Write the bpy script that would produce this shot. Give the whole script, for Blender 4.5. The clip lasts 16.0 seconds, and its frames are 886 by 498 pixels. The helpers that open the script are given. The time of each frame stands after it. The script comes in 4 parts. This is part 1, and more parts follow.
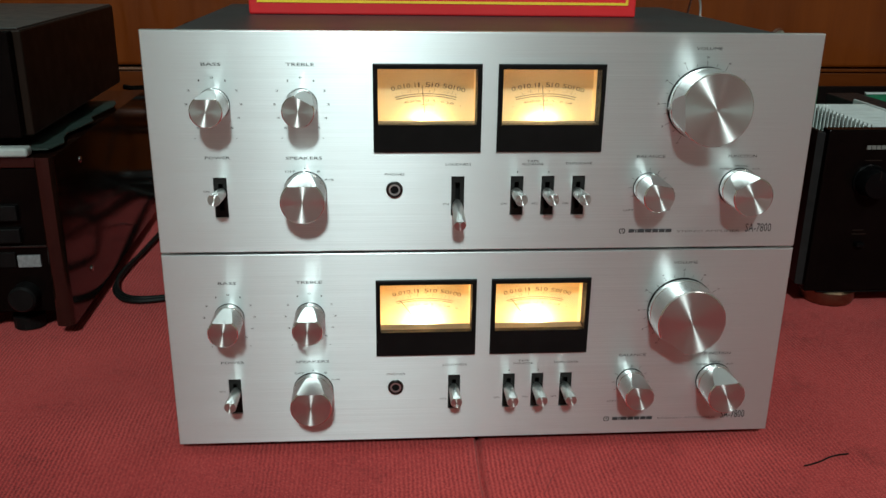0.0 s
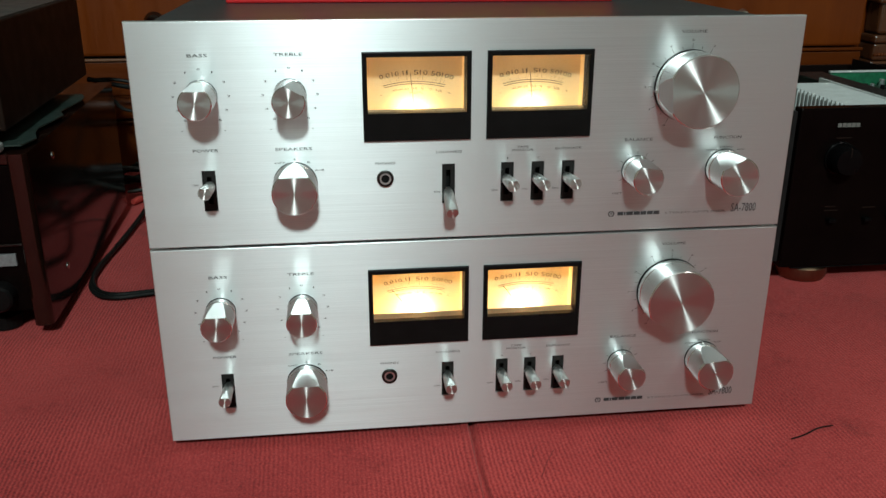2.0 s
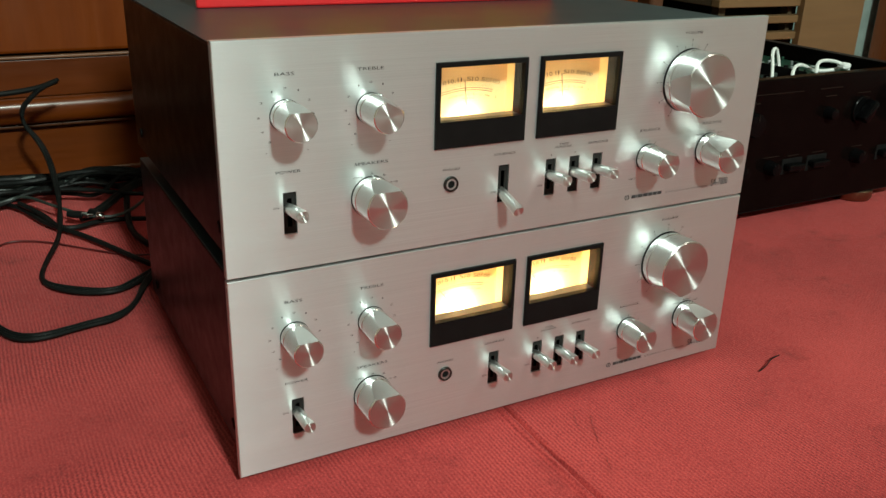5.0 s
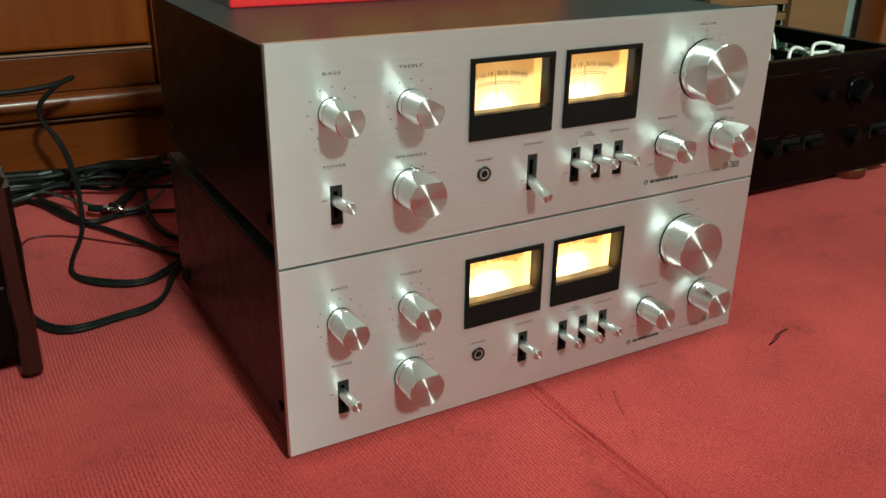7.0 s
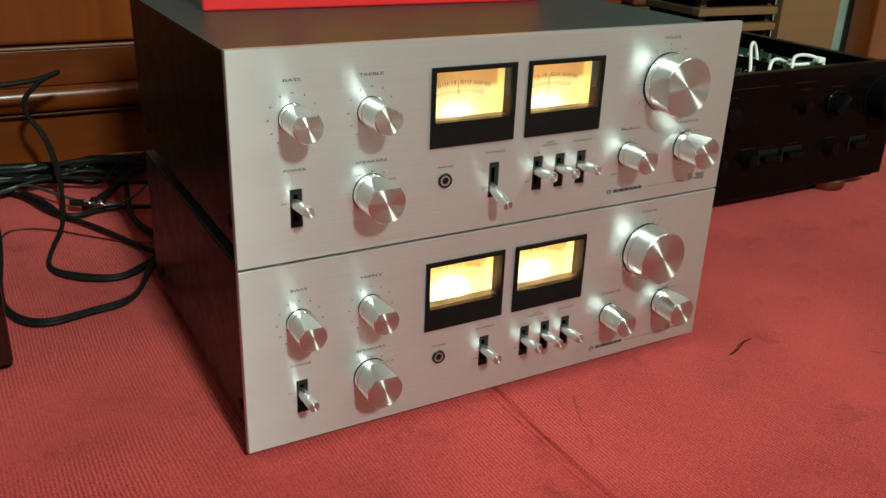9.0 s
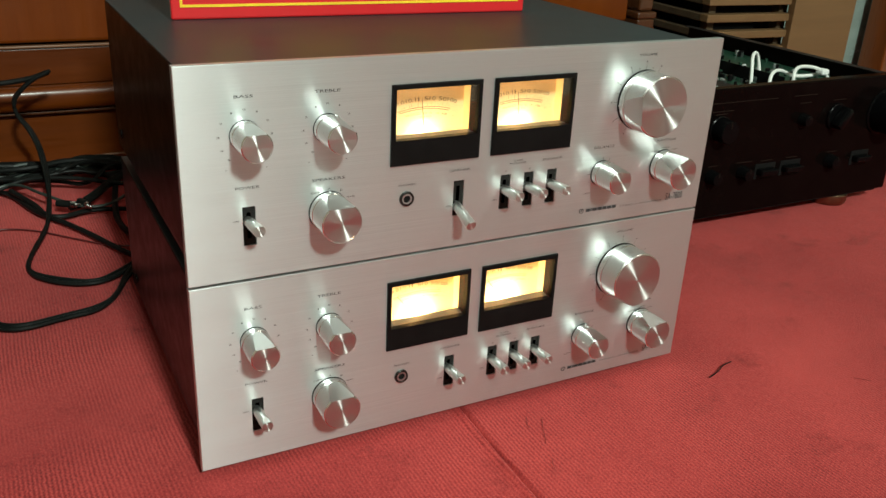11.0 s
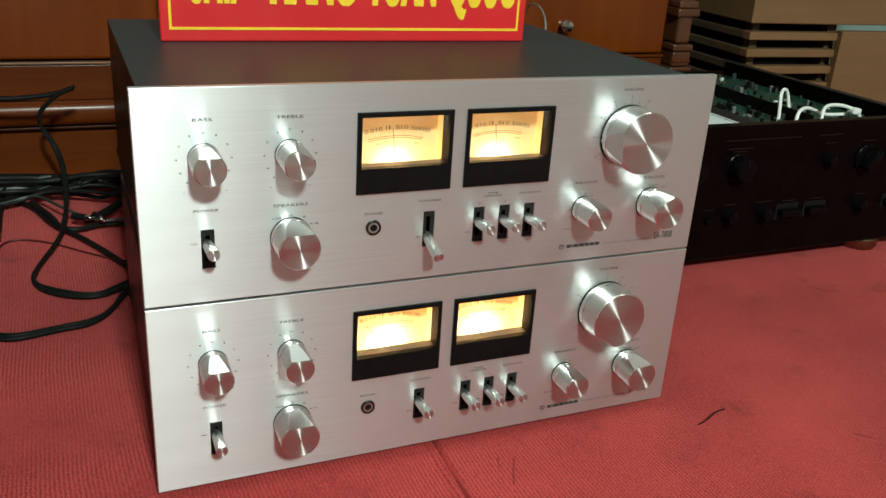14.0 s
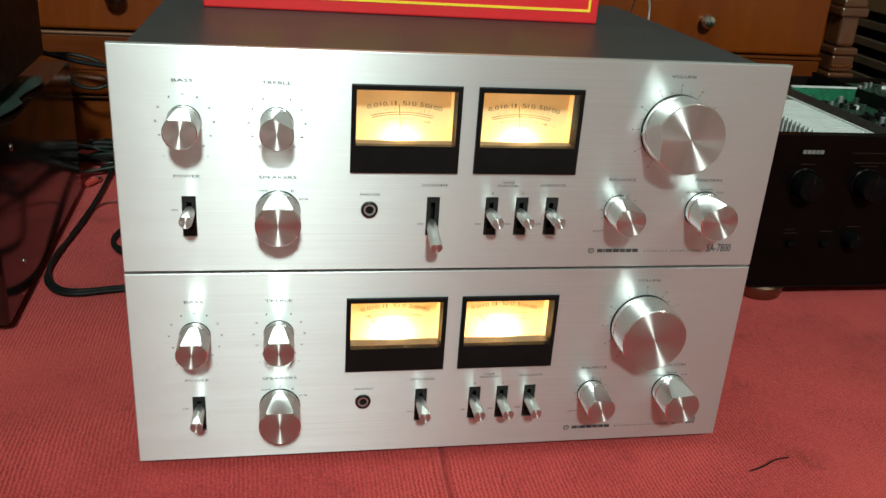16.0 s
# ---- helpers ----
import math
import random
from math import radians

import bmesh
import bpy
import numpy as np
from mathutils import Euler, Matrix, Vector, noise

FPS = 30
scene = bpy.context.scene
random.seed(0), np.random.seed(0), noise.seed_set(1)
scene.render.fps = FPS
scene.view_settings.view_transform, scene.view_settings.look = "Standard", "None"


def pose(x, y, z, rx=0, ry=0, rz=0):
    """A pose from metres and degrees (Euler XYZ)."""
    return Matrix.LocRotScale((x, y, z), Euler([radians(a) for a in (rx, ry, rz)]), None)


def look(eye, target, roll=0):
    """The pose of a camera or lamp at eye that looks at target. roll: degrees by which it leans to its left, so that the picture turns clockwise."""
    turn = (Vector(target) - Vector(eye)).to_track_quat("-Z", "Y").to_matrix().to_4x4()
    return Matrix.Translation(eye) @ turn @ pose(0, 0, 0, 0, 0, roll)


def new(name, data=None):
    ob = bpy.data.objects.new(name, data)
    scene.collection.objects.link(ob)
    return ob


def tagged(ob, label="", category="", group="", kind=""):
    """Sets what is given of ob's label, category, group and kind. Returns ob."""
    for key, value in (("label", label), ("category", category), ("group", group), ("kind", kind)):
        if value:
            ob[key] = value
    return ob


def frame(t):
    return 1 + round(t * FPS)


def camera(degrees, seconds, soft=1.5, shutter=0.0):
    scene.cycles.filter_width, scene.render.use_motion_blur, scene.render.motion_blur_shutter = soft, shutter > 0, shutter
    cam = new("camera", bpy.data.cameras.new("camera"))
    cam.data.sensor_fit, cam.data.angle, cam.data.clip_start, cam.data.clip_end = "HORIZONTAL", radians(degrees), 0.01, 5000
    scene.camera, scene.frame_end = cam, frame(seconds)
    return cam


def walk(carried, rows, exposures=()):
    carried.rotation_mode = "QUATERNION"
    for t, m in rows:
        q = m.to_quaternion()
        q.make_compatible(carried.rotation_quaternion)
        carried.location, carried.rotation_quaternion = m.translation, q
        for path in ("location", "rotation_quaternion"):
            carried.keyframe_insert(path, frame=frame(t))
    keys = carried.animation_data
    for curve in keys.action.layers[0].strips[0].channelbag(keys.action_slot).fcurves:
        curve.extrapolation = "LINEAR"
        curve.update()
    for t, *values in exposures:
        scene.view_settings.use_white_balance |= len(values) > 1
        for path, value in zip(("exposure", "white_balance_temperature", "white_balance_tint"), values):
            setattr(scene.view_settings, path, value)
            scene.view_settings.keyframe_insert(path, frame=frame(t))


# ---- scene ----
cam = camera(54.0, 16.0)
METRES, EYE, TILT, LEAN, TURN = 0.612, 0.340, 0.0, 0.0, -4.3
START_X, START_Y = -0.0689, -0.5416
ROWS = [
    (0.0, 0.0, 0.0, 0.0, 0.25, -19.3, -0.72),
    (0.5, -0.0016, 0.0016, -0.0024, 0.27, -19.6, -0.75),
    (1.0, -0.0038, 0.0023, -0.0, -0.01, -19.68, -0.69),
    (1.5, -0.0081, 0.0043, 0.0005, -0.78, -19.74, -0.51),
    (2.0, -0.0345, 0.0009, 0.0021, -2.77, -20.23, -0.11),
    (2.5, -0.0861, 0.0099, 0.0078, -6.04, -21.23, 0.52),
    (3.0, -0.1514, 0.0232, 0.022, -10.0, -21.72, 0.44),
    (5.5, -0.4757, 0.072, 0.0416, -25.53, -21.88, -1.23),
    (6.0, -0.4983, 0.0634, 0.0473, -25.82, -22.35, -0.37),
    (6.5, -0.4993, 0.0591, 0.0465, -25.71, -22.73, -0.43),
    (7.0, -0.4996, 0.0543, 0.058, -25.32, -22.77, -0.75),
    (7.5, -0.4994, 0.0441, 0.0677, -25.07, -22.59, -0.74),
    (8.0, -0.4926, 0.0269, 0.072, -25.07, -22.49, -0.8),
    (8.5, -0.4795, 0.0189, 0.0719, -25.17, -22.61, -1.3),
    (9.0, -0.4638, 0.0221, 0.0733, -24.77, -22.9, -1.99),
    (11.5, -0.3718, 0.0178, 0.0961, -22.47, -23.34, -2.6),
    (12.0, -0.358, 0.011, 0.0925, -21.86, -23.12, -2.62),
    (12.5, -0.3468, 0.0108, 0.0891, -21.33, -23.06, -2.84),
    (13.0, -0.3276, 0.0099, 0.0909, -20.76, -23.01, -2.93),
    (13.5, -0.3093, 0.0124, 0.0972, -19.79, -22.47, -3.2),
    (14.0, -0.2844, 0.0036, 0.1011, -18.43, -21.99, -3.38),
    (14.5, -0.2579, 0.0074, 0.103, -15.81, -21.92, -3.93),
    (15.0, -0.2178, 0.0214, 0.0971, -12.52, -22.13, -3.89),
    (15.5, -0.1478, 0.0265, 0.0868, -9.63, -22.43, -4.1),
    (16.0, -0.0769, 0.0355, 0.0706, -5.48, -22.73, -3.7),
]
walk(cam, [(t, pose(START_X, START_Y, EYE, TILT, LEAN, TURN) @ pose(METRES * x, METRES * y, METRES * z, 90 + pitch, roll, yaw)) for t, x, y, z, yaw, pitch, roll in ROWS],
     exposures=[(0.0, -0.67, 6280, 12.0), (1.5, -0.68, 6330, 12.4), (2.5, -0.68, 6350, 13.0), (3.2, -0.40, 6390, 12.2), (5.5, -0.03, 6840, 7.0), (7.0, 0.04, 6840, 6.0),
                (9.0, 0.03, 6960, 8.6), (12.0, -0.08, 6950, 11.8), (13.5, -0.13, 6880, 12.8), (14.5, -0.16, 6680, 12.3), (16.0, -0.14, 6650, 11.3)])

# ---- light ----
world = bpy.data.worlds.new("room_air")
world.use_nodes = True
scene.world = world
world.node_tree.nodes["Background"].inputs[0].default_value = (0.9, 0.95, 1.0, 1)
world.node_tree.nodes["Background"].inputs[1].default_value = 0.004


def ceiling_lamp(name, x, y, z, sx, sy, power, colour, aim):
    data = bpy.data.lights.new(name, "AREA")
    data.shape, data.size, data.size_y = "RECTANGLE", sx, sy
    data.energy, data.color = power, colour
    ob = new(name, data)
    ob.matrix_world = look((x, y, z), aim)
    return ob


ceiling_lamp("room_lamp_front", -0.165, -2.95, 2.42, 0.28, 0.30, 163, (0.83, 1.0, 0.935), (0, 0.1, 0.1))
# Weak warm fill light added from the side, without a known fixture.
ceiling_lamp("room_lamp_side", 1.5, -1.0, 2.42, 0.5, 0.5, 6, (1.0, 0.93, 0.84), (0.5, 0.2, 0.0))


# ---- materials ----
def material(name):
    mat = bpy.data.materials.new(name)
    mat.use_nodes = True
    tree = mat.node_tree
    return mat, tree, tree.nodes["Principled BSDF"]


def link(tree, a, b):
    tree.links.new(a, b)


def coords(tree, scale=(1, 1, 1), kind="Object"):
    tc = tree.nodes.new("ShaderNodeTexCoord")
    mp = tree.nodes.new("ShaderNodeMapping")
    mp.inputs["Scale"].default_value = scale
    link(tree, tc.outputs[kind], mp.inputs[0])
    return mp.outputs[0]


def noise_tex(tree, vec, scale, detail=3.0, rough=0.55):
    n = tree.nodes.new("ShaderNodeTexNoise")
    n.inputs["Scale"].default_value, n.inputs["Detail"].default_value = scale, detail
    n.inputs["Roughness"].default_value = rough
    link(tree, vec, n.inputs["Vector"])
    return n.outputs["Fac"]


def ramp(tree, fac, stops):
    r = tree.nodes.new("ShaderNodeValToRGB")
    el = r.color_ramp.elements
    while len(el) < len(stops):
        el.new(0.5)
    for e, (p, c) in zip(el, stops):
        e.position, e.color = p, (*c, 1)
    link(tree, fac, r.inputs[0])
    return r.outputs[0]


def span(tree, fac, lo, hi, a=0.0, b=1.0):
    m = tree.nodes.new("ShaderNodeMapRange")
    for k, v in zip(range(1, 5), (lo, hi, a, b)):
        m.inputs[k].default_value = v
    link(tree, fac, m.inputs[0])
    return m.outputs[0]


def maths(tree, op, a, b=0.0):
    m = tree.nodes.new("ShaderNodeMath")
    m.operation = op
    for i, v in enumerate((a, b)):
        if isinstance(v, (int, float)):
            m.inputs[i].default_value = v
        else:
            link(tree, v, m.inputs[i])
    return m.outputs[0]


def bump(tree, bsdf, height, strength=0.3, distance=0.001):
    b = tree.nodes.new("ShaderNodeBump")
    b.inputs["Strength"].default_value, b.inputs["Distance"].default_value = strength, distance
    link(tree, height, b.inputs["Height"])
    link(tree, b.outputs[0], bsdf.inputs["Normal"])


def blotched(name, base, rough, scale=40, amount=0.25, metal=0.0, bumpy=0.1, fine=600):
    """A paint or plastic with soft blotches, fine grain and uneven gloss."""
    mat, tree, bsdf = material(name)
    v = coords(tree)
    n = noise_tex(tree, v, scale, 4)
    lo = [c * (1 - amount) for c in base]
    hi = [min(1, c * (1 + amount)) for c in base]
    link(tree, ramp(tree, n, [(0.3, lo), (0.7, hi)]), bsdf.inputs["Base Color"])
    link(tree, span(tree, noise_tex(tree, v, scale * 3, 3), 0.3, 0.7, rough * 0.85, min(1, rough * 1.15)), bsdf.inputs["Roughness"])
    bsdf.inputs["Metallic"].default_value = metal
    if max(base) < 0.02:
        bsdf.inputs["Specular IOR Level"].default_value = 0.08
    if bumpy:
        bump(tree, bsdf, noise_tex(tree, v, fine, 2), bumpy, 0.0005)
    return mat


def brushed_panel():
    mat, tree, bsdf = material("brushed_aluminium")
    streak = noise_tex(tree, coords(tree, (5, 5, 5200)), 1.0, 3)
    fine = noise_tex(tree, coords(tree, (25, 25, 9000)), 1.0, 2)
    cloud = noise_tex(tree, coords(tree, (7, 7, 130)), 1.0, 4, 0.65)
    both = maths(tree, "ADD", maths(tree, "MULTIPLY", streak, 0.6), maths(tree, "MULTIPLY", fine, 0.4))
    link(tree, ramp(tree, both, [(0.32, (0.540, 0.572, 0.580)), (0.68, (0.698, 0.738, 0.748))]), bsdf.inputs["Base Color"])
    bsdf.inputs["Metallic"].default_value = 0.83
    rough = maths(tree, "ADD", span(tree, both, 0.3, 0.7, 0.355, 0.395), span(tree, cloud, 0.3, 0.7, -0.014, 0.014))
    link(tree, rough, bsdf.inputs["Roughness"])
    bsdf.inputs["Anisotropic"].default_value = 0.89
    up = tree.nodes.new("ShaderNodeCombineXYZ")
    up.inputs[2].default_value = 1.0
    link(tree, up.outputs[0], bsdf.inputs["Tangent"])
    bump(tree, bsdf, streak, 0.06, 0.0002)
    return mat


def turned_metal(name, rough, aniso, base=0.78, ring=6000):
    """Aluminium turned on a lathe round its own y axis."""
    mat, tree, bsdf = material(name)
    bsdf.inputs["Base Color"].default_value = (base, base, base * 0.985, 1)
    bsdf.inputs["Metallic"].default_value = 1.0
    v = coords(tree)
    link(tree, span(tree, noise_tex(tree, v, 60, 2), 0.3, 0.7, rough * 0.95, rough * 1.06), bsdf.inputs["Roughness"])
    tan = tree.nodes.new("ShaderNodeTangent")
    tan.direction_type, tan.axis = "RADIAL", "Y"
    link(tree, tan.outputs[0], bsdf.inputs["Tangent"])
    bsdf.inputs["Anisotropic"].default_value = aniso
    bsdf.inputs["Anisotropic Rotation"].default_value = 0.25
    return mat


def satin_lid():
    mat, tree, bsdf = material("satin_gunmetal_lid")
    n = noise_tex(tree, coords(tree), 14, 3)
    link(tree, ramp(tree, n, [(0.3, (0.020, 0.022, 0.025)), (0.7, (0.028, 0.030, 0.033))]), bsdf.inputs["Base Color"])
    link(tree, span(tree, noise_tex(tree, coords(tree), 7, 2), 0.3, 0.7, 0.38, 0.46), bsdf.inputs["Roughness"])
    bsdf.inputs["Specular IOR Level"].default_value = 0.20
    return mat


def plain_metal(name, base, rough):
    return blotched(name, base, rough, 200, 0.06, 1.0, 0.04, 900)


def carpet_material():
    mat, tree, bsdf = material("red_woven_carpet")
    v = coords(tree)
    sep = tree.nodes.new("ShaderNodeSeparateXYZ")
    link(tree, v, sep.inputs[0])
    drift = maths(tree, "MULTIPLY", noise_tex(tree, v, 4, 2), 0.014)
    bend = maths(tree, "ADD", drift, maths(tree, "MULTIPLY", noise_tex(tree, v, 210, 2), 0.0024))
    amp = span(tree, noise_tex(tree, v, 8, 3), 0.36, 0.62, 0.10, 1.0)
    lean = maths(tree, "MULTIPLY", sep.outputs[1], 0.02)
    across = maths(tree, "ADD", maths(tree, "ADD", sep.outputs[0], lean), bend)
    xs = maths(tree, "SINE", maths(tree, "MULTIPLY", across, 6.2832 / 0.0031))
    half = maths(tree, "MULTIPLY", maths(tree, "SINE", maths(tree, "MULTIPLY", across, 3.1416 / 0.0031)), 0.0014)
    ys = maths(tree, "SINE", maths(tree, "MULTIPLY", maths(tree, "ADD", maths(tree, "ADD", sep.outputs[1], half), bend), 6.2832 / 0.0036))
    cell = maths(tree, "MULTIPLY", amp, maths(tree, "ADD", maths(tree, "MULTIPLY", xs, 0.44), maths(tree, "MULTIPLY", ys, 0.17)))
    fuzz = noise_tex(tree, v, 480, 4, 0.8)
    fleck = span(tree, noise_tex(tree, v, 820, 2, 0.6), 0.50, 0.72, 0.0, 0.75)
    height = maths(tree, "ADD", cell, maths(tree, "ADD", maths(tree, "MULTIPLY", fuzz, 1.9), fleck))
    patch = noise_tex(tree, v, 4.5, 4)
    stain = noise_tex(tree, v, 17, 5, 0.65)
    tone = maths(tree, "ADD", maths(tree, "MULTIPLY", height, 0.35), maths(tree, "MULTIPLY", patch, 0.66))
    base = ramp(tree, tone, [(0.31, (0.06, 0.004, 0.005)), (0.60, (0.312, 0.0245, 0.0255)), (0.95, (0.58, 0.068, 0.062))])
    dirt = ramp(tree, stain, [(0.28, (0.62, 0.55, 0.55)), (0.42, (1, 1, 1))])
    mix = tree.nodes.new("ShaderNodeMix")
    mix.data_type, mix.blend_type = "RGBA", "MULTIPLY"
    mix.inputs[0].default_value = 1.0
    link(tree, base, mix.inputs[6])
    link(tree, dirt, mix.inputs[7])
    link(tree, mix.outputs[2], bsdf.inputs["Base Color"])
    bsdf.inputs["Roughness"].default_value = 0.92
    bsdf.inputs["Specular IOR Level"].default_value = 0.2
    bsdf.inputs["Sheen Weight"].default_value = 0.12
    bsdf.inputs["Sheen Tint"].default_value = (1, 0.6, 0.55, 1)
    bump(tree, bsdf, height, 0.4, 0.0012)
    return mat


def wood(name, dark, light, rough, axis="X", scale=1.0, coat=0.0):
    mat, tree, bsdf = material(name)
    stretch = {"X": (2, 26, 26), "Y": (26, 2, 26), "Z": (26, 26, 2)}[axis]
    v = coords(tree, [s * scale for s in stretch])
    a = noise_tex(tree, v, 1.3, 5, 0.6)
    b = noise_tex(tree, v, 9, 3, 0.7)
    info = tree.nodes.new("ShaderNodeObjectInfo")
    rnd = maths(tree, "MULTIPLY", info.outputs["Random"], 0.14)
    g = maths(tree, "ADD", maths(tree, "ADD", maths(tree, "MULTIPLY", a, 0.7), maths(tree, "MULTIPLY", b, 0.3)), rnd)
    link(tree, ramp(tree, g, [(0.30, dark), (0.75, light)]), bsdf.inputs["Base Color"])
    link(tree, span(tree, b, 0.3, 0.7, rough * 0.85, rough * 1.2), bsdf.inputs["Roughness"])
    bsdf.inputs["Coat Weight"].default_value = coat
    bsdf.inputs["Coat Roughness"].default_value = 0.12
    bump(tree, bsdf, b, 0.08, 0.0006)
    return mat


def glowing(name, colour, strength):
    mat, tree, bsdf = material(name)
    bsdf.inputs["Base Color"].default_value = (*colour, 1)
    bsdf.inputs["Emission Color"].default_value = (*colour, 1)
    bsdf.inputs["Emission Strength"].default_value = strength
    return mat


def clear_glass():
    """A thin clear pane: it lets the view through and mirrors a little more at a slant."""
    mat, tree, bsdf = material("clear_meter_glass")
    tree.nodes.remove(bsdf)
    out = [n for n in tree.nodes if n.bl_idname == "ShaderNodeOutputMaterial"][0]
    clear = tree.nodes.new("ShaderNodeBsdfTransparent")
    clear.inputs[0].default_value = (0.97, 0.98, 0.97, 1)
    gloss = tree.nodes.new("ShaderNodeBsdfGlossy")
    gloss.inputs["Roughness"].default_value = 0.03
    lean = tree.nodes.new("ShaderNodeLayerWeight")
    lean.inputs[0].default_value = 0.5
    bend = maths(tree, "ADD", maths(tree, "MULTIPLY", maths(tree, "POWER", lean.outputs["Facing"], 5.0), 0.9), 0.03)
    mix = tree.nodes.new("ShaderNodeMixShader")
    link(tree, bend, mix.inputs[0])
    link(tree, clear.outputs[0], mix.inputs[1])
    link(tree, gloss.outputs[0], mix.inputs[2])
    link(tree, mix.outputs[0], out.inputs[0])
    return mat


PANEL = brushed_panel()
KNOB_FACE = turned_metal("turned_knob_face", 0.34, 1.0, 0.52)
KNOB_FACE.node_tree.nodes["Principled BSDF"].inputs["Metallic"].default_value = 0.94
KNOB_SIDE = turned_metal("turned_knob_side", 0.25, 0.20, 0.80)
FACET = turned_metal("milled_facet", 0.31, 0.0, 0.74)
PLATE_EDGE = plain_metal("plate_edge", (0.66, 0.67, 0.67), 0.5)
LEVER = plain_metal("lever_aluminium", (0.86, 0.87, 0.85), 0.40)
BLACK = blotched("black_plastic", (0.006, 0.0055, 0.0055), 0.36, 60, 0.2, 0, 0.05)
SLOT_GREY = blotched("dark_grey_slot", (0.016, 0.0155, 0.015), 0.55, 90, 0.2, 0, 0.05)
MATT_BLACK = blotched("matt_black", (0.007, 0.007, 0.007), 0.7, 60, 0.2, 0, 0.05)
INK = blotched("panel_ink", (0.030, 0.030, 0.033), 0.6, 300, 0.3, 0, 0)
INK_GREY = blotched("grey_panel_ink", (0.16, 0.16, 0.165), 0.6, 300, 0.3, 0, 0)
DIAL = blotched("cream_dial_card", (0.72, 0.55, 0.30), 0.75, 30, 0.04, 0, 0.02)
DIAL_FAINT = blotched("faded_dial_ink", (0.12, 0.084, 0.042), 0.7, 300, 0.2, 0, 0)
DIAL_INK = blotched("dial_ink", (0.06, 0.045, 0.03), 0.7, 300, 0.2, 0, 0)
CASE = blotched("dark_brown_vinyl_case", (0.0060, 0.0036, 0.0033), 0.33, 22, 0.12, 0, 0.04, 2500)
CASE.node_tree.nodes["Principled BSDF"].inputs["Specular IOR Level"].default_value = 0.10
BROWN_CASE = blotched("dark_brown_painted_case", (0.0150, 0.0085, 0.0062), 0.40, 18, 0.15, 0, 0.05, 1800)
GUNMETAL = satin_lid()
BULB_UP = glowing("dim_bulb", (1.0, 0.68, 0.32), 30)
BULB_LOW = glowing("bright_bulb", (1.0, 0.71, 0.36), 60)
GLASS = clear_glass()
CARPET = carpet_material()
RED_BOARD = blotched("red_sign_board", (0.62, 0.018, 0.022), 0.38, 12, 0.06, 0, 0.03)
BOARD_EDGE = blotched("pale_cut_edge", (0.62, 0.36, 0.33), 0.6, 60, 0.15, 0, 0.05)
YELLOW = blotched("yellow_sign_paint", (0.86, 0.58, 0.035), 0.4, 40, 0.06, 0, 0.03)
CHERRY = wood("varnished_cherry", (0.064, 0.0115, 0.0009), (0.118, 0.0245, 0.0018), 0.34, "X", 0.8, 0.05)
CHERRY_FRONT = wood("varnished_cherry_drawer", (0.088, 0.0148, 0.0010), (0.156, 0.0310, 0.0018), 0.34, "Z", 0.6, 0.05)
CHERRY_FRONT.node_tree.nodes["Principled BSDF"].inputs["Specular IOR Level"].default_value = 0.32
CHERRY.node_tree.nodes["Principled BSDF"].inputs["Specular IOR Level"].default_value = 0.32
CHERRY_UP = wood("varnished_cherry_upright", (0.085, 0.020, 0.0045), (0.19, 0.050, 0.009), 0.30, "Z", 1.0, 0.35)
DARK_CHERRY = wood("dark_varnished_cherry", (0.045, 0.014, 0.005), (0.090, 0.030, 0.011), 0.3, "Z", 1.0, 0.3)
PALE_EDGE = wood("pale_wood_edge", (0.11, 0.042, 0.016), (0.19, 0.078, 0.036), 0.5, "X")
LID_SHEEN = blotched("lid_sheen_grey", (0.040, 0.042, 0.041), 0.40, 25, 0.15, 0, 0.06, 1500)
ROSEWOOD = wood("dark_rosewood", (0.0045, 0.0018, 0.0013), (0.0150, 0.0052, 0.0032), 0.12, "Y", 1.5, 0.0)
ROSEWOOD.node_tree.nodes["Principled BSDF"].inputs["Specular IOR Level"].default_value = 0.75
PINE = wood("pale_plywood", (0.112, 0.057, 0.021), (0.188, 0.100, 0.040), 0.6, "X", 0.7)
# Darker brown than the pine: the crate's shaded side is put into the colour.
SHADE_BROWN = wood("shade_brown_wood", (0.045, 0.026, 0.012), (0.095, 0.056, 0.026), 0.7, "X", 0.7)
RUBBER = blotched("black_cable_rubber", (0.0075, 0.0085, 0.008), 0.42, 80, 0.25, 0, 0.05)
RUBBER_GREY = blotched("grey_green_cable", (0.026, 0.037, 0.032), 0.45, 80, 0.25, 0, 0.05)
SILVER = plain_metal("chromed_metal", (0.70, 0.70, 0.68), 0.18)
DARK_METAL = plain_metal("dark_socket_metal", (0.06, 0.058, 0.055), 0.30)
BRONZE = plain_metal("bronze_foot", (0.24, 0.165, 0.105), 0.36)
STEEL = plain_metal("zinc_sheet", (0.52, 0.55, 0.56), 0.45)
ALU_FIN = blotched("pale_heat_sink", (0.62, 0.66, 0.65), 0.5, 60, 0.06, 0.2, 0.03)
CIRCUIT_DARK = blotched("dark_circuit_board", (0.012, 0.050, 0.030), 0.4, 120, 0.5, 0, 0.1)
CIRCUIT = blotched("green_circuit_board", (0.012, 0.115, 0.055), 0.35, 120, 0.5, 0, 0.1)
WHITE_WIRE = blotched("white_wire", (0.78, 0.80, 0.76), 0.4, 80, 0.05, 0, 0)
PAPER = blotched("white_paper", (0.72, 0.74, 0.72), 0.7, 30, 0.06, 0, 0.04)
DARK_GLASS = blotched("dark_green_display", (0.0022, 0.0042, 0.0034), 0.12, 30, 0.2, 0, 0)
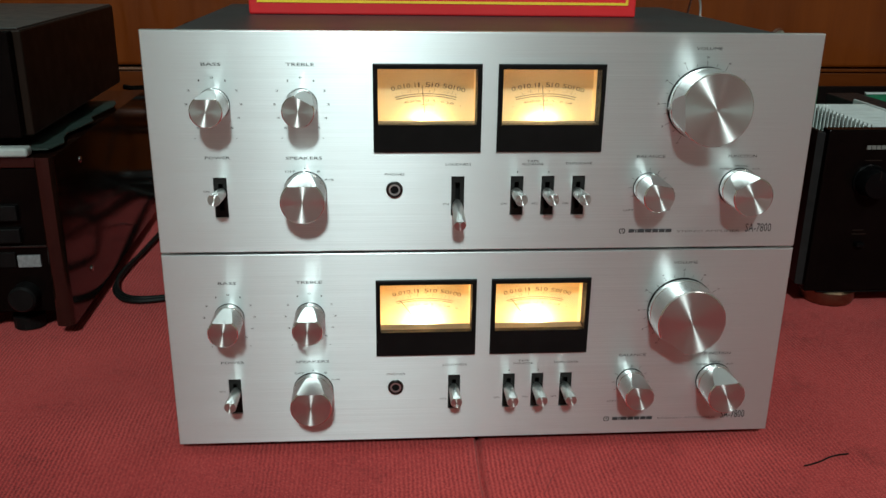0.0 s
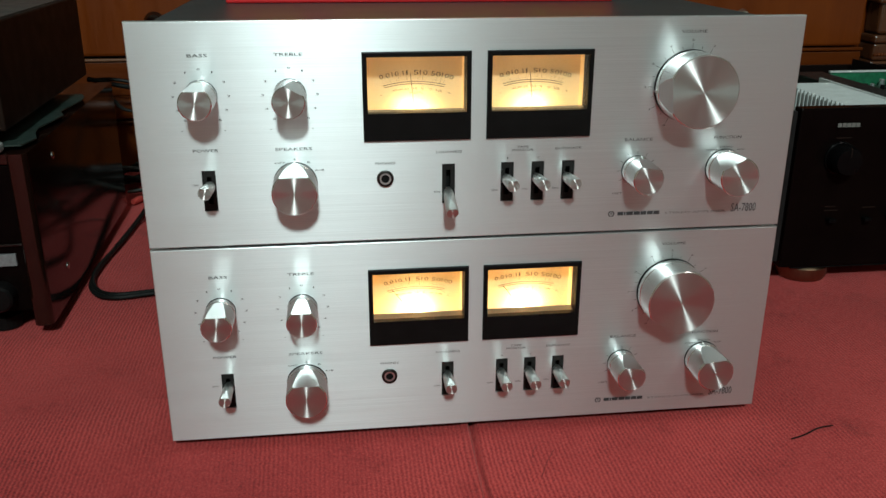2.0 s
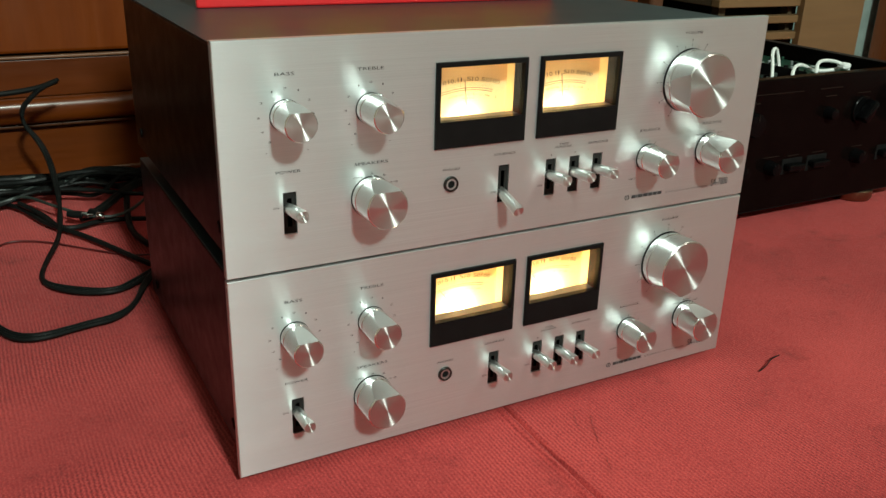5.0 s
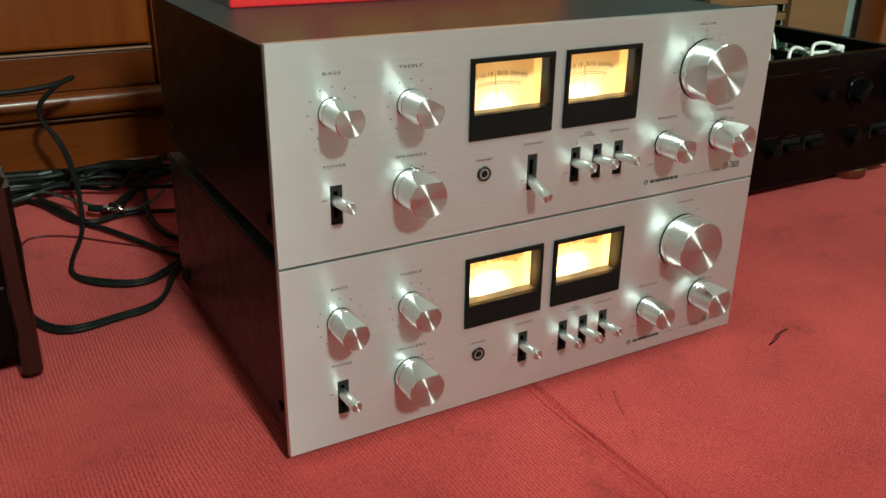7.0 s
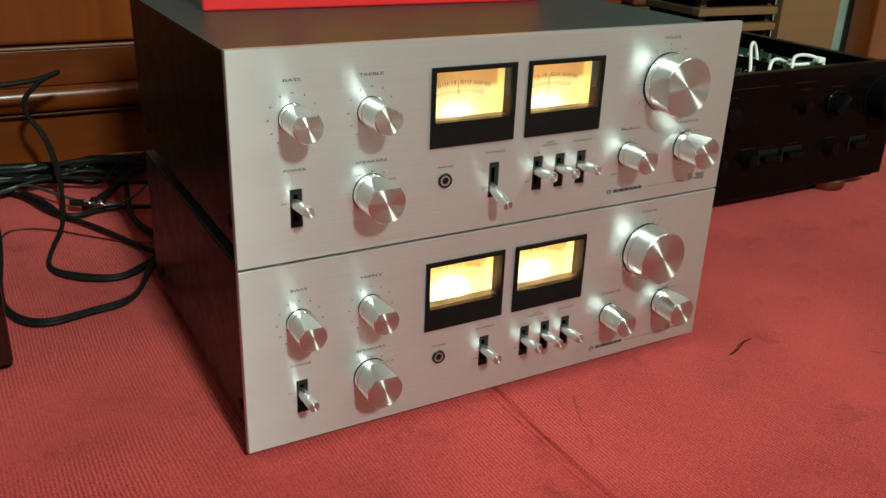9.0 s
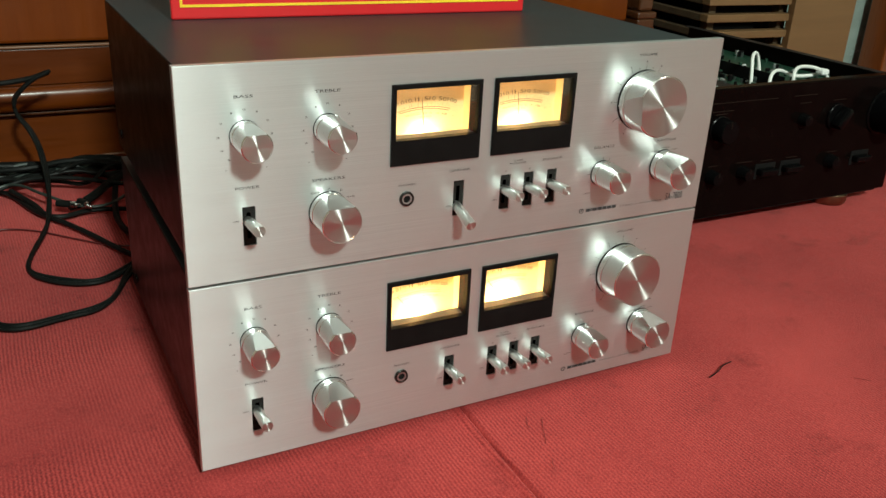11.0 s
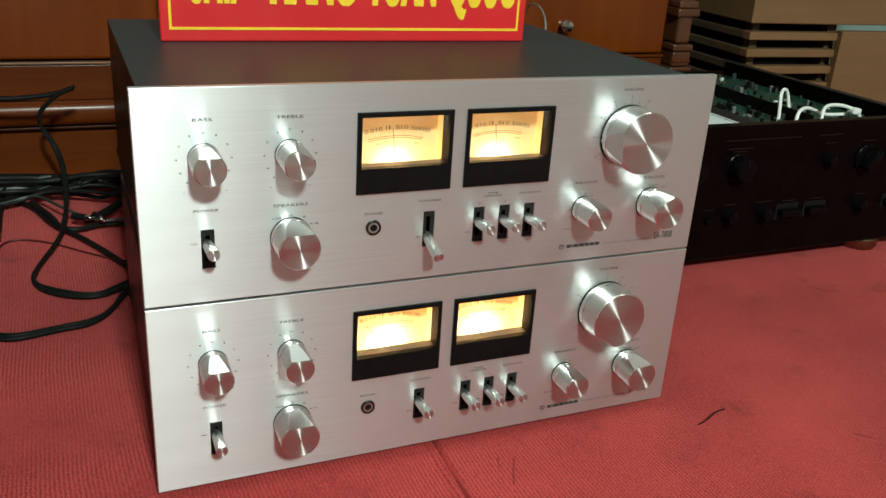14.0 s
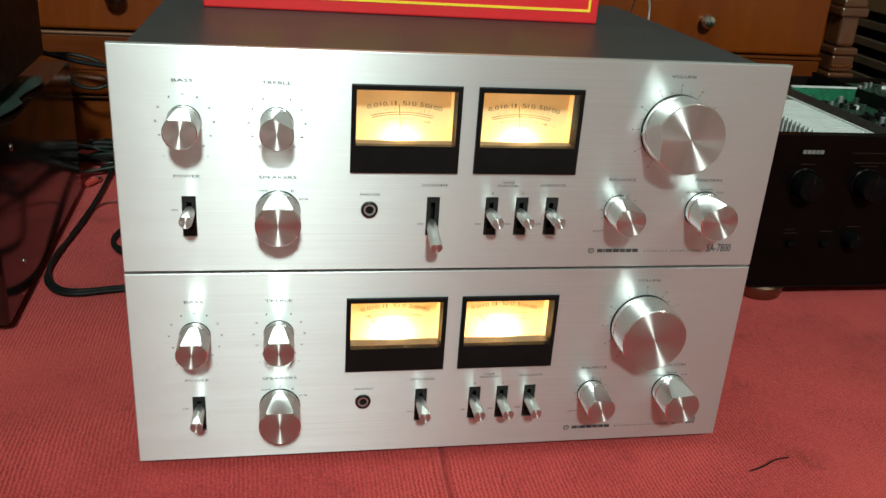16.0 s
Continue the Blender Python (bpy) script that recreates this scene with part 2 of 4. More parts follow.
GREY_FOLD = blotched("pale_grey_fold", (0.34, 0.37, 0.355), 0.45, 60, 0.15, 0, 0.1)
PLASTIC_SHEET = blotched("green_plastic_sheet", (0.028, 0.046, 0.040), 0.35, 30, 0.3, 0, 0.1)
WALL_PAINT = blotched("cream_wall_paint", (0.30, 0.25, 0.19), 0.8, 6, 0.06, 0, 0.1)
# Grey-green picked to tint what the amplifier lids mirror.
LID_TINT = blotched("lid_tint_grey_green", (0.20, 0.29, 0.275), 0.8, 6, 0.06, 0, 0.1)
CEILING_PAINT = blotched("white_ceiling_paint", (0.50, 0.48, 0.45), 0.85, 6, 0.04, 0, 0.1)
BOUNCE_PALE = blotched("pale_bounce_floor", (0.52, 0.55, 0.53), 0.4, 5, 0.08, 0, 0.05)
DARK_RED = blotched("dark_red_wire", (0.085, 0.012, 0.012), 0.5, 80, 0.2, 0, 0)
CREASE_RED = blotched("carpet_crease_red", (0.20, 0.020, 0.019), 0.8, 80, 0.3, 0, 0)
RED_PLUG = blotched("red_plug", (0.42, 0.05, 0.04), 0.4, 80, 0.2, 0, 0)
GLASS_TEAL = blotched("grey_green_glass_door", (0.20, 0.26, 0.24), 0.25, 10, 0.3, 0, 0)


# ---- mesh helpers ----
def shell(name, bm, mats, parent=None, label="", smooth=False):
    me = bpy.data.meshes.new(name)
    bmesh.ops.recalc_face_normals(bm, faces=bm.faces)
    bm.to_mesh(me)
    bm.free()
    for m in mats if isinstance(mats, (list, tuple)) else [mats]:
        me.materials.append(m)
    if smooth:
        me.polygons.foreach_set("use_smooth", [True] * len(me.polygons))
        me.set_sharp_from_angle(angle=radians(35))
    ob = new(name, me)
    if parent:
        ob.parent = parent
    if label:
        tagged(ob, label)
    return ob


def crisp(ob, index):
    """Keeps the flats of one material slot sharp-edged on a smooth mesh."""
    keys = {k for p in ob.data.polygons if p.material_index == index for k in p.edge_keys}
    for e in ob.data.edges:
        if e.key in keys:
            e.use_edge_sharp = True


def part(name, bm, mat, parent, label="", smooth=False):
    return shell(name, bm, mat, parent, label, smooth)


def add_box(bm, x0, x1, y0, y1, z0, z1, bevel=0.0, seg=2, m=None):
    made = bmesh.ops.create_cube(bm, size=1.0)["verts"]
    for v in made:
        v.co = Vector(((x0 + x1) / 2 + v.co.x * (x1 - x0), (y0 + y1) / 2 + v.co.y * (y1 - y0), (z0 + z1) / 2 + v.co.z * (z1 - z0)))
    if bevel:
        edges = list({e for v in made for e in v.link_edges})
        out = bmesh.ops.bevel(bm, geom=edges, offset=bevel, segments=seg, affect="EDGES", profile=0.5)
        made = list({v for f in out["faces"] for v in f.verts} | {v for v in made if v.is_valid})
    if m is not None:
        bmesh.ops.transform(bm, matrix=m, verts=made)
    return made


def box(x0, x1, y0, y1, z0, z1, bevel=0.0, seg=2, m=None):
    bm = bmesh.new()
    add_box(bm, x0, x1, y0, y1, z0, z1, bevel, seg, m)
    return bm


def lathe(profile, n=40, axis="Y", at=(0, 0, 0), bm=None):
    """Turns a profile of (radius, distance along the axis) round the axis; ends with radius 0 close."""
    bm = bm or bmesh.new()
    rings = []
    for r, d in profile:
        if r < 1e-6:
            ring = [bm.verts.new((0, d, 0))]
        else:
            ring = [bm.verts.new((r * math.cos(2 * math.pi * i / n), d, r * math.sin(2 * math.pi * i / n))) for i in range(n)]
        rings.append(ring)
    for a, b in zip(rings, rings[1:]):
        for i in range(n):
            j = (i + 1) % n
            if len(a) == 1 and len(b) > 1:
                bm.faces.new((a[0], b[i], b[j]))
            elif len(b) == 1 and len(a) > 1:
                bm.faces.new((a[i], b[0], a[j]))
            elif len(a) > 1:
                bm.faces.new((a[i], b[i], b[j], a[j]))
    turn = {"Y": Matrix(), "Z": Matrix.Rotation(radians(90), 4, "X"), "X": Matrix.Rotation(radians(-90), 4, "Z")}[axis]
    vs = [v for r in rings for v in r]
    bmesh.ops.transform(bm, matrix=Matrix.Translation(at) @ turn, verts=vs)
    return bm


def tube(points, radius, n=8, bm=None, closed=False, rounds=3):
    """A cable through the points, smoothed by corner cutting."""
    pts = [Vector(p) for p in points]
    for _ in range(rounds):
        out = [pts[0]]
        for a, b in zip(pts, pts[1:]):
            out += [a.lerp(b, 0.25), a.lerp(b, 0.75)]
        pts = out + [pts[-1]]
    bm = bm or bmesh.new()
    rings, side = [], Vector((0, 0, 1))
    for i, p in enumerate(pts):
        d = (pts[min(i + 1, len(pts) - 1)] - pts[max(i - 1, 0)]).normalized()
        u = d.cross(side)
        if u.length < 1e-4:
            u = d.cross(Vector((0, 1, 0)))
        u.normalize()
        w = u.cross(d).normalized()
        rings.append([bm.verts.new(p + radius * (math.cos(2 * math.pi * k / n) * u + math.sin(2 * math.pi * k / n) * w)) for k in range(n)])
    for a, b in zip(rings, rings[1:]):
        for k in range(n):
            bm.faces.new((a[k], a[(k + 1) % n], b[(k + 1) % n], b[k]))
    bm.faces.new(rings[0][::-1])
    bm.faces.new(rings[-1])
    return bm


def plate_with_holes(x0, x1, z0, z1, y0, y1, holes, bevel=0.0):
    """An upright plate from y0 (front) to y1 (back) with rectangular openings (x0, x1, z0, z1)."""
    xs = sorted({x0, x1, *(h[0] for h in holes), *(h[1] for h in holes)})
    zs = sorted({z0, z1, *(h[2] for h in holes), *(h[3] for h in holes)})
    bm = bmesh.new()
    vert = {}

    def at(i, j, y):
        if (i, j, y) not in vert:
            vert[i, j, y] = bm.verts.new((xs[i], y, zs[j]))
        return vert[i, j, y]

    def solid(i, j):
        if not (0 <= i < len(xs) - 1 and 0 <= j < len(zs) - 1):
            return False
        cx, cz = (xs[i] + xs[i + 1]) / 2, (zs[j] + zs[j + 1]) / 2
        return not any(h[0] < cx < h[1] and h[2] < cz < h[3] for h in holes)

    for i in range(len(xs) - 1):
        for j in range(len(zs) - 1):
            if not solid(i, j):
                continue
            for y in (y0, y1):
                bm.faces.new((at(i, j, y), at(i + 1, j, y), at(i + 1, j + 1, y), at(i, j + 1, y)))
            for (a, b), (di, dj) in ((((i, j), (i, j + 1)), (-1, 0)), (((i + 1, j), (i + 1, j + 1)), (1, 0)), (((i, j), (i + 1, j)), (0, -1)), (((i, j + 1), (i + 1, j + 1)), (0, 1))):
                if not solid(i + di, j + dj):
                    bm.faces.new((at(*a, y0), at(*b, y0), at(*b, y1), at(*a, y1)))
    if bevel:
        bmesh.ops.recalc_face_normals(bm, faces=bm.faces)
        edges = [e for e in bm.edges if len(e.link_faces) == 2 and e.calc_face_angle(0) > 1 and all(abs(v.co.y - y0) < 1e-6 for v in e.verts)
                 and (all(abs(v.co.x - x) < 1e-6 for v in e.verts for x in [x0]) or all(abs(v.co.x - x1) < 1e-6 for v in e.verts) or all(abs(v.co.z - z0) < 1e-6 for v in e.verts) or all(abs(v.co.z - z1) < 1e-6 for v in e.verts))]
        bmesh.ops.bevel(bm, geom=edges, offset=bevel, segments=2, affect="EDGES", profile=0.5)
    return bm


GLYPHS = {}


def glyph_mesh(text, width, height, thick=0.0, baseline=False):
    """The outline of a word in the built-in font, flat, facing -y, fitted to a width and a cap height, centred on its origin."""
    key = (text, round(width, 6), round(height, 6), thick, baseline)
    if key in GLYPHS:
        return GLYPHS[key]
    curve = bpy.data.curves.new("word", "FONT")
    curve.body, curve.align_x, curve.resolution_u = text, "CENTER", 6 if baseline else 2
    curve.offset = thick
    ob = new("word", curve)
    me = bpy.data.meshes.new_from_object(ob.evaluated_get(bpy.context.evaluated_depsgraph_get()))
    bpy.data.objects.remove(ob)
    co = np.empty(len(me.vertices) * 3)
    me.vertices.foreach_get("co", co)
    co = co.reshape(-1, 3)
    lo, hi = co.min(0), co.max(0)
    out = np.zeros_like(co)
    out[:, 0] = (co[:, 0] - (lo[0] + hi[0]) / 2) * width / (hi[0] - lo[0])
    out[:, 2] = (co[:, 1] - (lo[1] + hi[1]) / 2) * height / (hi[1] - lo[1])
    if baseline:  # height is that of a plain capital, and z = 0 the line that the letters stand on
        out[:, 2] = co[:, 1] * height / 0.70
    me.vertices.foreach_set("co", out.ravel())
    me.update()
    GLYPHS[key] = me
    return me


def bold(me, shift):
    """The same letters made heavier by laying two shifted copies just in front."""
    bm = bmesh.new()
    for k, dx in enumerate((-shift, shift, -shift / 2, shift / 2)):
        start = len(bm.verts)
        bm.from_mesh(me)
        bm.verts.ensure_lookup_table()
        for v in bm.verts[start:]:
            v.co.x += dx
            v.co.y -= 0.00008 * k
    out = bpy.data.meshes.new("bold_word")
    bm.to_mesh(out)
    bm.free()
    out.materials.append(me.materials[0])
    return out


def word(text, x, y, z, width, height, mat, parent, thick=0.0, name="lettering", turn=0.0):
    me = glyph_mesh(text, width, height, thick)
    if not me.materials:
        me.materials.append(mat)
    ob = new(name, me)
    ob.parent = parent
    ob.matrix_basis = pose(x, y, z, 0, turn, 0)
    return ob


def thing(name, label, category, group="", m=None, kind=""):
    ob = new(name)
    ob.empty_display_size = 0.02
    if m is not None:
        ob.matrix_basis = m
    return tagged(ob, label, category, group, kind)


# ---- the room ----
def carpet():
    """One sheet with a slightly raised seam at x = -0.005 and shallow ripples near the amplifiers."""
    xs = sorted({round(v, 4) for v in [*np.arange(-0.9, 1.3, 0.02), *np.arange(-0.03, 0.02, 0.0015), -1.3, 1.6, -0.0051]})
    ys = sorted({round(v, 4) for v in [*np.arange(-0.7, 0.78, 0.02), -0.92, 1.3]})
    verts, faces = [], []
    for y in ys:
        for x in xs:
            near = max(0.0, 1 - abs(x) / 1.2) if -0.7 < y < 0.75 else 0
            z = -0.0012 + 0.0010 * near * noise.noise(Vector((x * 6, y * 6, 0.3)))
            s = x + 0.005 + 0.006 * noise.noise(Vector((0, y * 5, 2.0)))
            if y < 0.6:
                z += 0.0030 * math.exp(-(s / 0.0034) ** 2) - 0.0085 * math.exp(-((s - 0.0044) / 0.0018) ** 2)
            verts.append((x, y, z))
    w = len(xs)
    for j in range(len(ys) - 1):
        for i in range(w - 1):
            a = j * w + i
            faces.append((a, a + 1, a + 1 + w, a + w))
    me = bpy.data.meshes.new("floor")
    me.from_pydata(verts, [], faces)
    me.polygons.foreach_set("use_smooth", [True] * len(faces))
    me.materials.append(CARPET)
    return tagged(new("floor", me), "red woven ribbed carpet with a raised seam and worn dark marks", "carpet", kind="structure")


carpet()
# Unseen pale floor, added past the carpet so the metal reflects neutral light.
shell("floor_slab", box(-2.7, 2.7, -3.8, 2.5, -0.12, -0.012), BOUNCE_PALE)
tagged(bpy.data.objects["floor_slab"], "unseen pale floor added under and past the red carpet as a reflector", "floor", kind="structure")
# Unseen walls and ceiling bounce light; the north wall colours the lids' reflections.
for name, b in (("wall_north", (-2.7, 2.7, 1.4, 1.5)), ("wall_south", (-2.7, 2.7, -3.8, -3.7)), ("wall_west", (-2.7, -2.6, -3.7, 2.4)), ("wall_east", (2.6, 2.7, -3.7, 2.4))):
    tagged(shell(name, box(*b, -0.012, 2.6), LID_TINT if name == "wall_north" else WALL_PAINT), "unseen plain painted wall added to close the room and bounce light", "wall", kind="structure")
tagged(shell("ceiling", box(-2.7, 2.7, -3.8, 2.5, 2.6, 2.7), CEILING_PAINT), "unseen plain white painted ceiling added to bounce light", "ceiling", kind="structure")


# ---- the two stacked amplifiers ----
PANEL_X, PANEL_Z0, PANEL_Z1 = 0.2115, 0.0066, 0.1475
MARK_Y = -0.00025


def knob(parent, x, z, radius, length, pointer, facet=0.25):
    """A turned knob on a black collar; a sloping flat is milled from the rim of its face towards the pointer's side."""
    bm = lathe([(radius * 0.985, 0.0), (radius, -0.0006), (radius, -0.0050), (radius * 0.965, -0.0054), (radius * 0.965, -0.0060), (radius, -0.0064),
                (radius, -length + 0.0007), (radius - 0.0007, -length), (radius * 0.5, -length), (0, -length)], 56)
    d = Vector((math.cos(radians(pointer)), 0, math.sin(radians(pointer))))
    deep = length * 0.84
    normal = (d * deep + Vector((0, -1, 0)) * radius * facet).normalized()
    cut = bmesh.ops.bisect_plane(bm, geom=[*bm.verts, *bm.edges, *bm.faces], plane_co=d * radius * (1 - facet) + Vector((0, -length, 0)), plane_no=normal, clear_outer=True)
    rim = [e for e in cut["geom_cut"] if isinstance(e, bmesh.types.BMEdge)]
    flat = bmesh.ops.edgeloop_fill(bm, edges=rim)["faces"]
    bmesh.ops.recalc_face_normals(bm, faces=bm.faces)
    for f in bm.faces:
        f.material_index = 1 if f.normal.y < -0.97 else 0
    for f in flat:
        f.material_index = 2
    ob = shell("knob", bm, [KNOB_SIDE, KNOB_FACE, FACET], parent, "turned silver aluminium knob with a milled pointer flat", True)
    crisp(ob, 2)
    ob.matrix_basis = pose(x, -0.0008, z)
    part("collar", lathe([(radius * 1.012, 0.0), (radius * 1.012, 0.0007), (radius * 0.9, 0.0007)], 40), BLACK, ob, "black ring behind the knob")
    big = 1.35 if radius > 0.02 else 1.0
    groove = box(-0.0007 * big, 0.0007 * big, -0.0008, 0.0008, -0.0022 * big, 0.0022 * big, 0.0003)
    along = (d * radius * facet - Vector((0, -1, 0)) * deep).normalized()
    mid = d * radius * 0.985 + Vector((0, -0.0040, 0))
    m = part("pointer_notch", groove, SILVER, ob, "short bright pointer notch")
    m.matrix_basis = Matrix.Translation(mid) @ along.to_track_quat("Z", "Y").to_matrix().to_4x4()
    return ob


def lever(parent, x, z, tip_z, tip_y=-0.0220, w=0.0085, h=0.0265):
    """A round switch lever with a milled flat on its top, standing out of a dark grey slot plate."""
    slot = part("switch_slot", plate_with_holes(x - w / 2, x + w / 2, z - h / 2, z + h / 2, 0.0012, 0.0020, [(x - 0.0015, x + 0.0015, z - h * 0.34, z + h * 0.34)]), SLOT_GREY, parent, "dark grey slot plate of a lever switch")
    part("slot_back", box(x - w / 2, x + w / 2, 0.010, 0.011, z - h / 2, z + h / 2), MATT_BLACK, slot)
    base, tip = Vector((x, 0.004, z + (tip_z - z) * 0.42)), Vector((x, tip_y, tip_z))
    size = (tip - base).length
    bm = lathe([(0.0030, 0.0), (0.0034, -size * 0.12), (0.0036, -size * 0.3), (0.0040, -size + 0.0005), (0.0037, -size), (0.0, -size)], 26)
    cut = bmesh.ops.bisect_plane(bm, geom=[*bm.verts, *bm.edges, *bm.faces], plane_co=(0, -size, 0.0030), plane_no=Vector((0, -0.10, 1)).normalized(), clear_outer=True)
    flat = bmesh.ops.edgeloop_fill(bm, edges=[e for e in cut["geom_cut"] if isinstance(e, bmesh.types.BMEdge)])["faces"]
    bmesh.ops.recalc_face_normals(bm, faces=bm.faces)
    for f in bm.faces:
        f.material_index = 1 if f.normal.y < -0.97 else 0
    for f in flat:
        f.material_index = 2
    ob = part("lever", bm, [LEVER, KNOB_FACE, LEVER], parent, "polished silver round switch lever", True)
    crisp(ob, 2)
    ob.matrix_basis = Matrix.Translation(base) @ (base - tip).to_track_quat("Y", "Z").to_matrix().to_4x4()
    return ob


def arc_points(cx, cz, r, a0, a1, n):
    return [(cx + r * math.sin(radians(a0 + (a1 - a0) * i / n)), cz + r * math.cos(radians(a0 + (a1 - a0) * i / n))) for i in range(n + 1)]


def stroke(bm, pts, w, y):
    """A flat ribbon through (x, z) points at depth y."""
    left, right = [], []
    for i, p in enumerate(pts):
        a, b = Vector(pts[max(i - 1, 0)]), Vector(pts[min(i + 1, len(pts) - 1)])
        d = (b - a).normalized()
        n = Vector((-d.y, d.x)) * w / 2
        left.append(bm.verts.new((p[0] + n.x, y, p[1] + n.y)))
        right.append(bm.verts.new((p[0] - n.x, y, p[1] - n.y)))
    for i in range(len(pts) - 1):
        bm.faces.new((left[i], left[i + 1], right[i + 1], right[i]))


def meter(parent, x0, ztop, swing, bulb, bulb_rise, watts):
    """A power meter: black bezel with a sunken window, cream dial, printed scale, needle and a bulb below the dial."""
    w, h, depth = 0.0680, 0.0555, 0.0195
    ox0, ox1, oz1, oz0 = x0 + 0.0030, x0 + w - 0.0030, ztop - 0.0032, ztop - 0.0378
    bez = part("meter", plate_with_holes(x0, x0 + w, ztop - h, ztop, -0.0020, 0.003, [(ox0, ox1, oz0, oz1)], 0.0006), BLACK, parent, "black framed power meter with a lit amber dial")
    walls = bmesh.new()
    add_box(walls, ox0 - 0.002, ox0, 0.0107, depth + 0.002, oz0 - 0.012, oz1 + 0.002)
    add_box(walls, ox1, ox1 + 0.002, 0.0107, depth + 0.002, oz0 - 0.012, oz1 + 0.002)
    add_box(walls, ox0, ox1, 0.0107, depth + 0.002, oz1, oz1 + 0.002)
    add_box(walls, ox0, ox1, 0.0031, depth + 0.002, oz0 - 0.012, oz0 - 0.010)
    part("housing", walls, DIAL, bez, "cream inner walls of the meter")
    part("inner_frame", plate_with_holes(ox0 - 0.002, ox1 + 0.002, oz0 - 0.012, oz1 + 0.002, 0.0032, 0.0105, [(ox0, ox1, oz0 - 0.0098, oz1)]), SLOT_GREY, bez, "dark inner frame round the dial")
    part("ledge", box(ox0, ox1, 0.0031, 0.0118, oz0 - 0.0012, oz0, 0.0002), blotched_ledge, bez, "grey sill below the dial")
    cx = (ox0 + ox1) / 2
    part("dial", box(ox0, ox1, depth, depth + 0.001, oz0 - 0.010, oz1), DIAL, bez, "cream lit dial card")
    y, arc, r = depth - 0.0002, oz1 - 0.0184, 0.080
    pz = arc - r

    def on_arc(x, rise):
        return pz + math.sqrt((r + rise) ** 2 - x * x)

    bm = bmesh.new()
    stroke(bm, arc_points(cx, pz, r, -14.6, 14.6, 24), 0.00040, y)
    stroke(bm, arc_points(cx, pz, r - 0.0014, -14.2, 14.2, 24), 0.00040, y)
    part("scale_arc", bm, DIAL_INK, bez)
    bm = bmesh.new()
    for x in (-0.0150, -0.0112, -0.0098, -0.0048, 0.0022, 0.0052, 0.0115, 0.0138, 0.0166, 0.0186):
        top = 0.0036 if abs(x) % 0.004 < 0.002 else 0.0024
        stroke(bm, [(cx + x, on_arc(x, 0.0008)), (cx + x * 1.05, on_arc(x, top))], 0.00018, y)
    part("scale_ticks", bm, DIAL_FAINT, bez)
    for s, x, wd in (("0.01", -0.0182, 0.0088), ("0.1", -0.0097, 0.0058), ("1", -0.0047, 0.0010), ("5", 0.0012, 0.0032), ("10", 0.0061, 0.0050), ("50", 0.0140, 0.0062), ("100", 0.0216, 0.0078)):
        word(s, cx + x, y, on_arc(x, 0.0058), wd, 0.0029, DIAL_FAINT, bez, name="numeral", turn=math.degrees(x / r))
    for s, x, wd in (("40", -0.0127, 0.0030), ("30", -0.0090, 0.0030), ("20", -0.0050, 0.0030), ("10", 0.0006, 0.0026), ("5", 0.0052, 0.0017), ("0", 0.0106, 0.0017), ("3dB", 0.0157, 0.0044)):
        word(s, cx + x, y, on_arc(x, -0.0045), wd, 0.0014, DIAL_FAINT, bez, name="numeral", turn=math.degrees(x / r))
    word("WATTS", cx + 0.001, y, arc - 0.0072, 0.0088, 0.0013, DIAL_FAINT, bez)
    word("-", cx - 0.0215, y, arc - 0.0085, 0.0014, 0.0003, DIAL_FAINT, bez, name="numeral")
    word("+", cx + 0.0225, y, arc - 0.0080, 0.0014, 0.0014, DIAL_FAINT, bez, name="numeral")
    nb = bmesh.new()
    a, px, pivot = radians(swing), cx + 0.0005, arc - 0.0245
    stroke(nb, [(px + d * math.sin(a), pivot + d * math.cos(a)) for d in (0.0095, 0.0300)], 0.00040, depth - 0.0016)
    out = bmesh.ops.extrude_face_region(nb, geom=nb.faces[:])
    for v in out["geom"]:
        if isinstance(v, bmesh.types.BMVert):
            v.co.y += 0.0002
    part("needle", nb, DIAL_INK, bez, "thin dark needle")
    bl = part("bulb", lathe([(0, -0.0013), (0.0009, -0.0009), (0.0013, 0), (0.0009, 0.0009), (0, 0.0013)], 14), bulb, bez, "glowing filament bulb")
    bl.matrix_basis = pose(cx - 0.001, 0.0132, oz0 + bulb_rise)
    lamp = bpy.data.lights.new("meter_lamp", "POINT")
    lamp.energy, lamp.color, lamp.shadow_soft_size = watts, (1.0, 0.70, 0.36), 0.0007
    lo = new("meter_lamp", lamp)
    lo.parent = parent
    lo.matrix_basis = pose(cx - 0.001, 0.0132, oz0 + bulb_rise + 0.0022)
    pane = part("pane", box(ox0, ox1, -0.0004, 0.0004, oz0, oz1), GLASS, bez, "clear meter pane")
    pane.visible_shadow = False
    return bez


blotched_ledge = blotched("grey_sill", (0.07, 0.075, 0.075), 0.35, 60, 0.15, 0, 0)


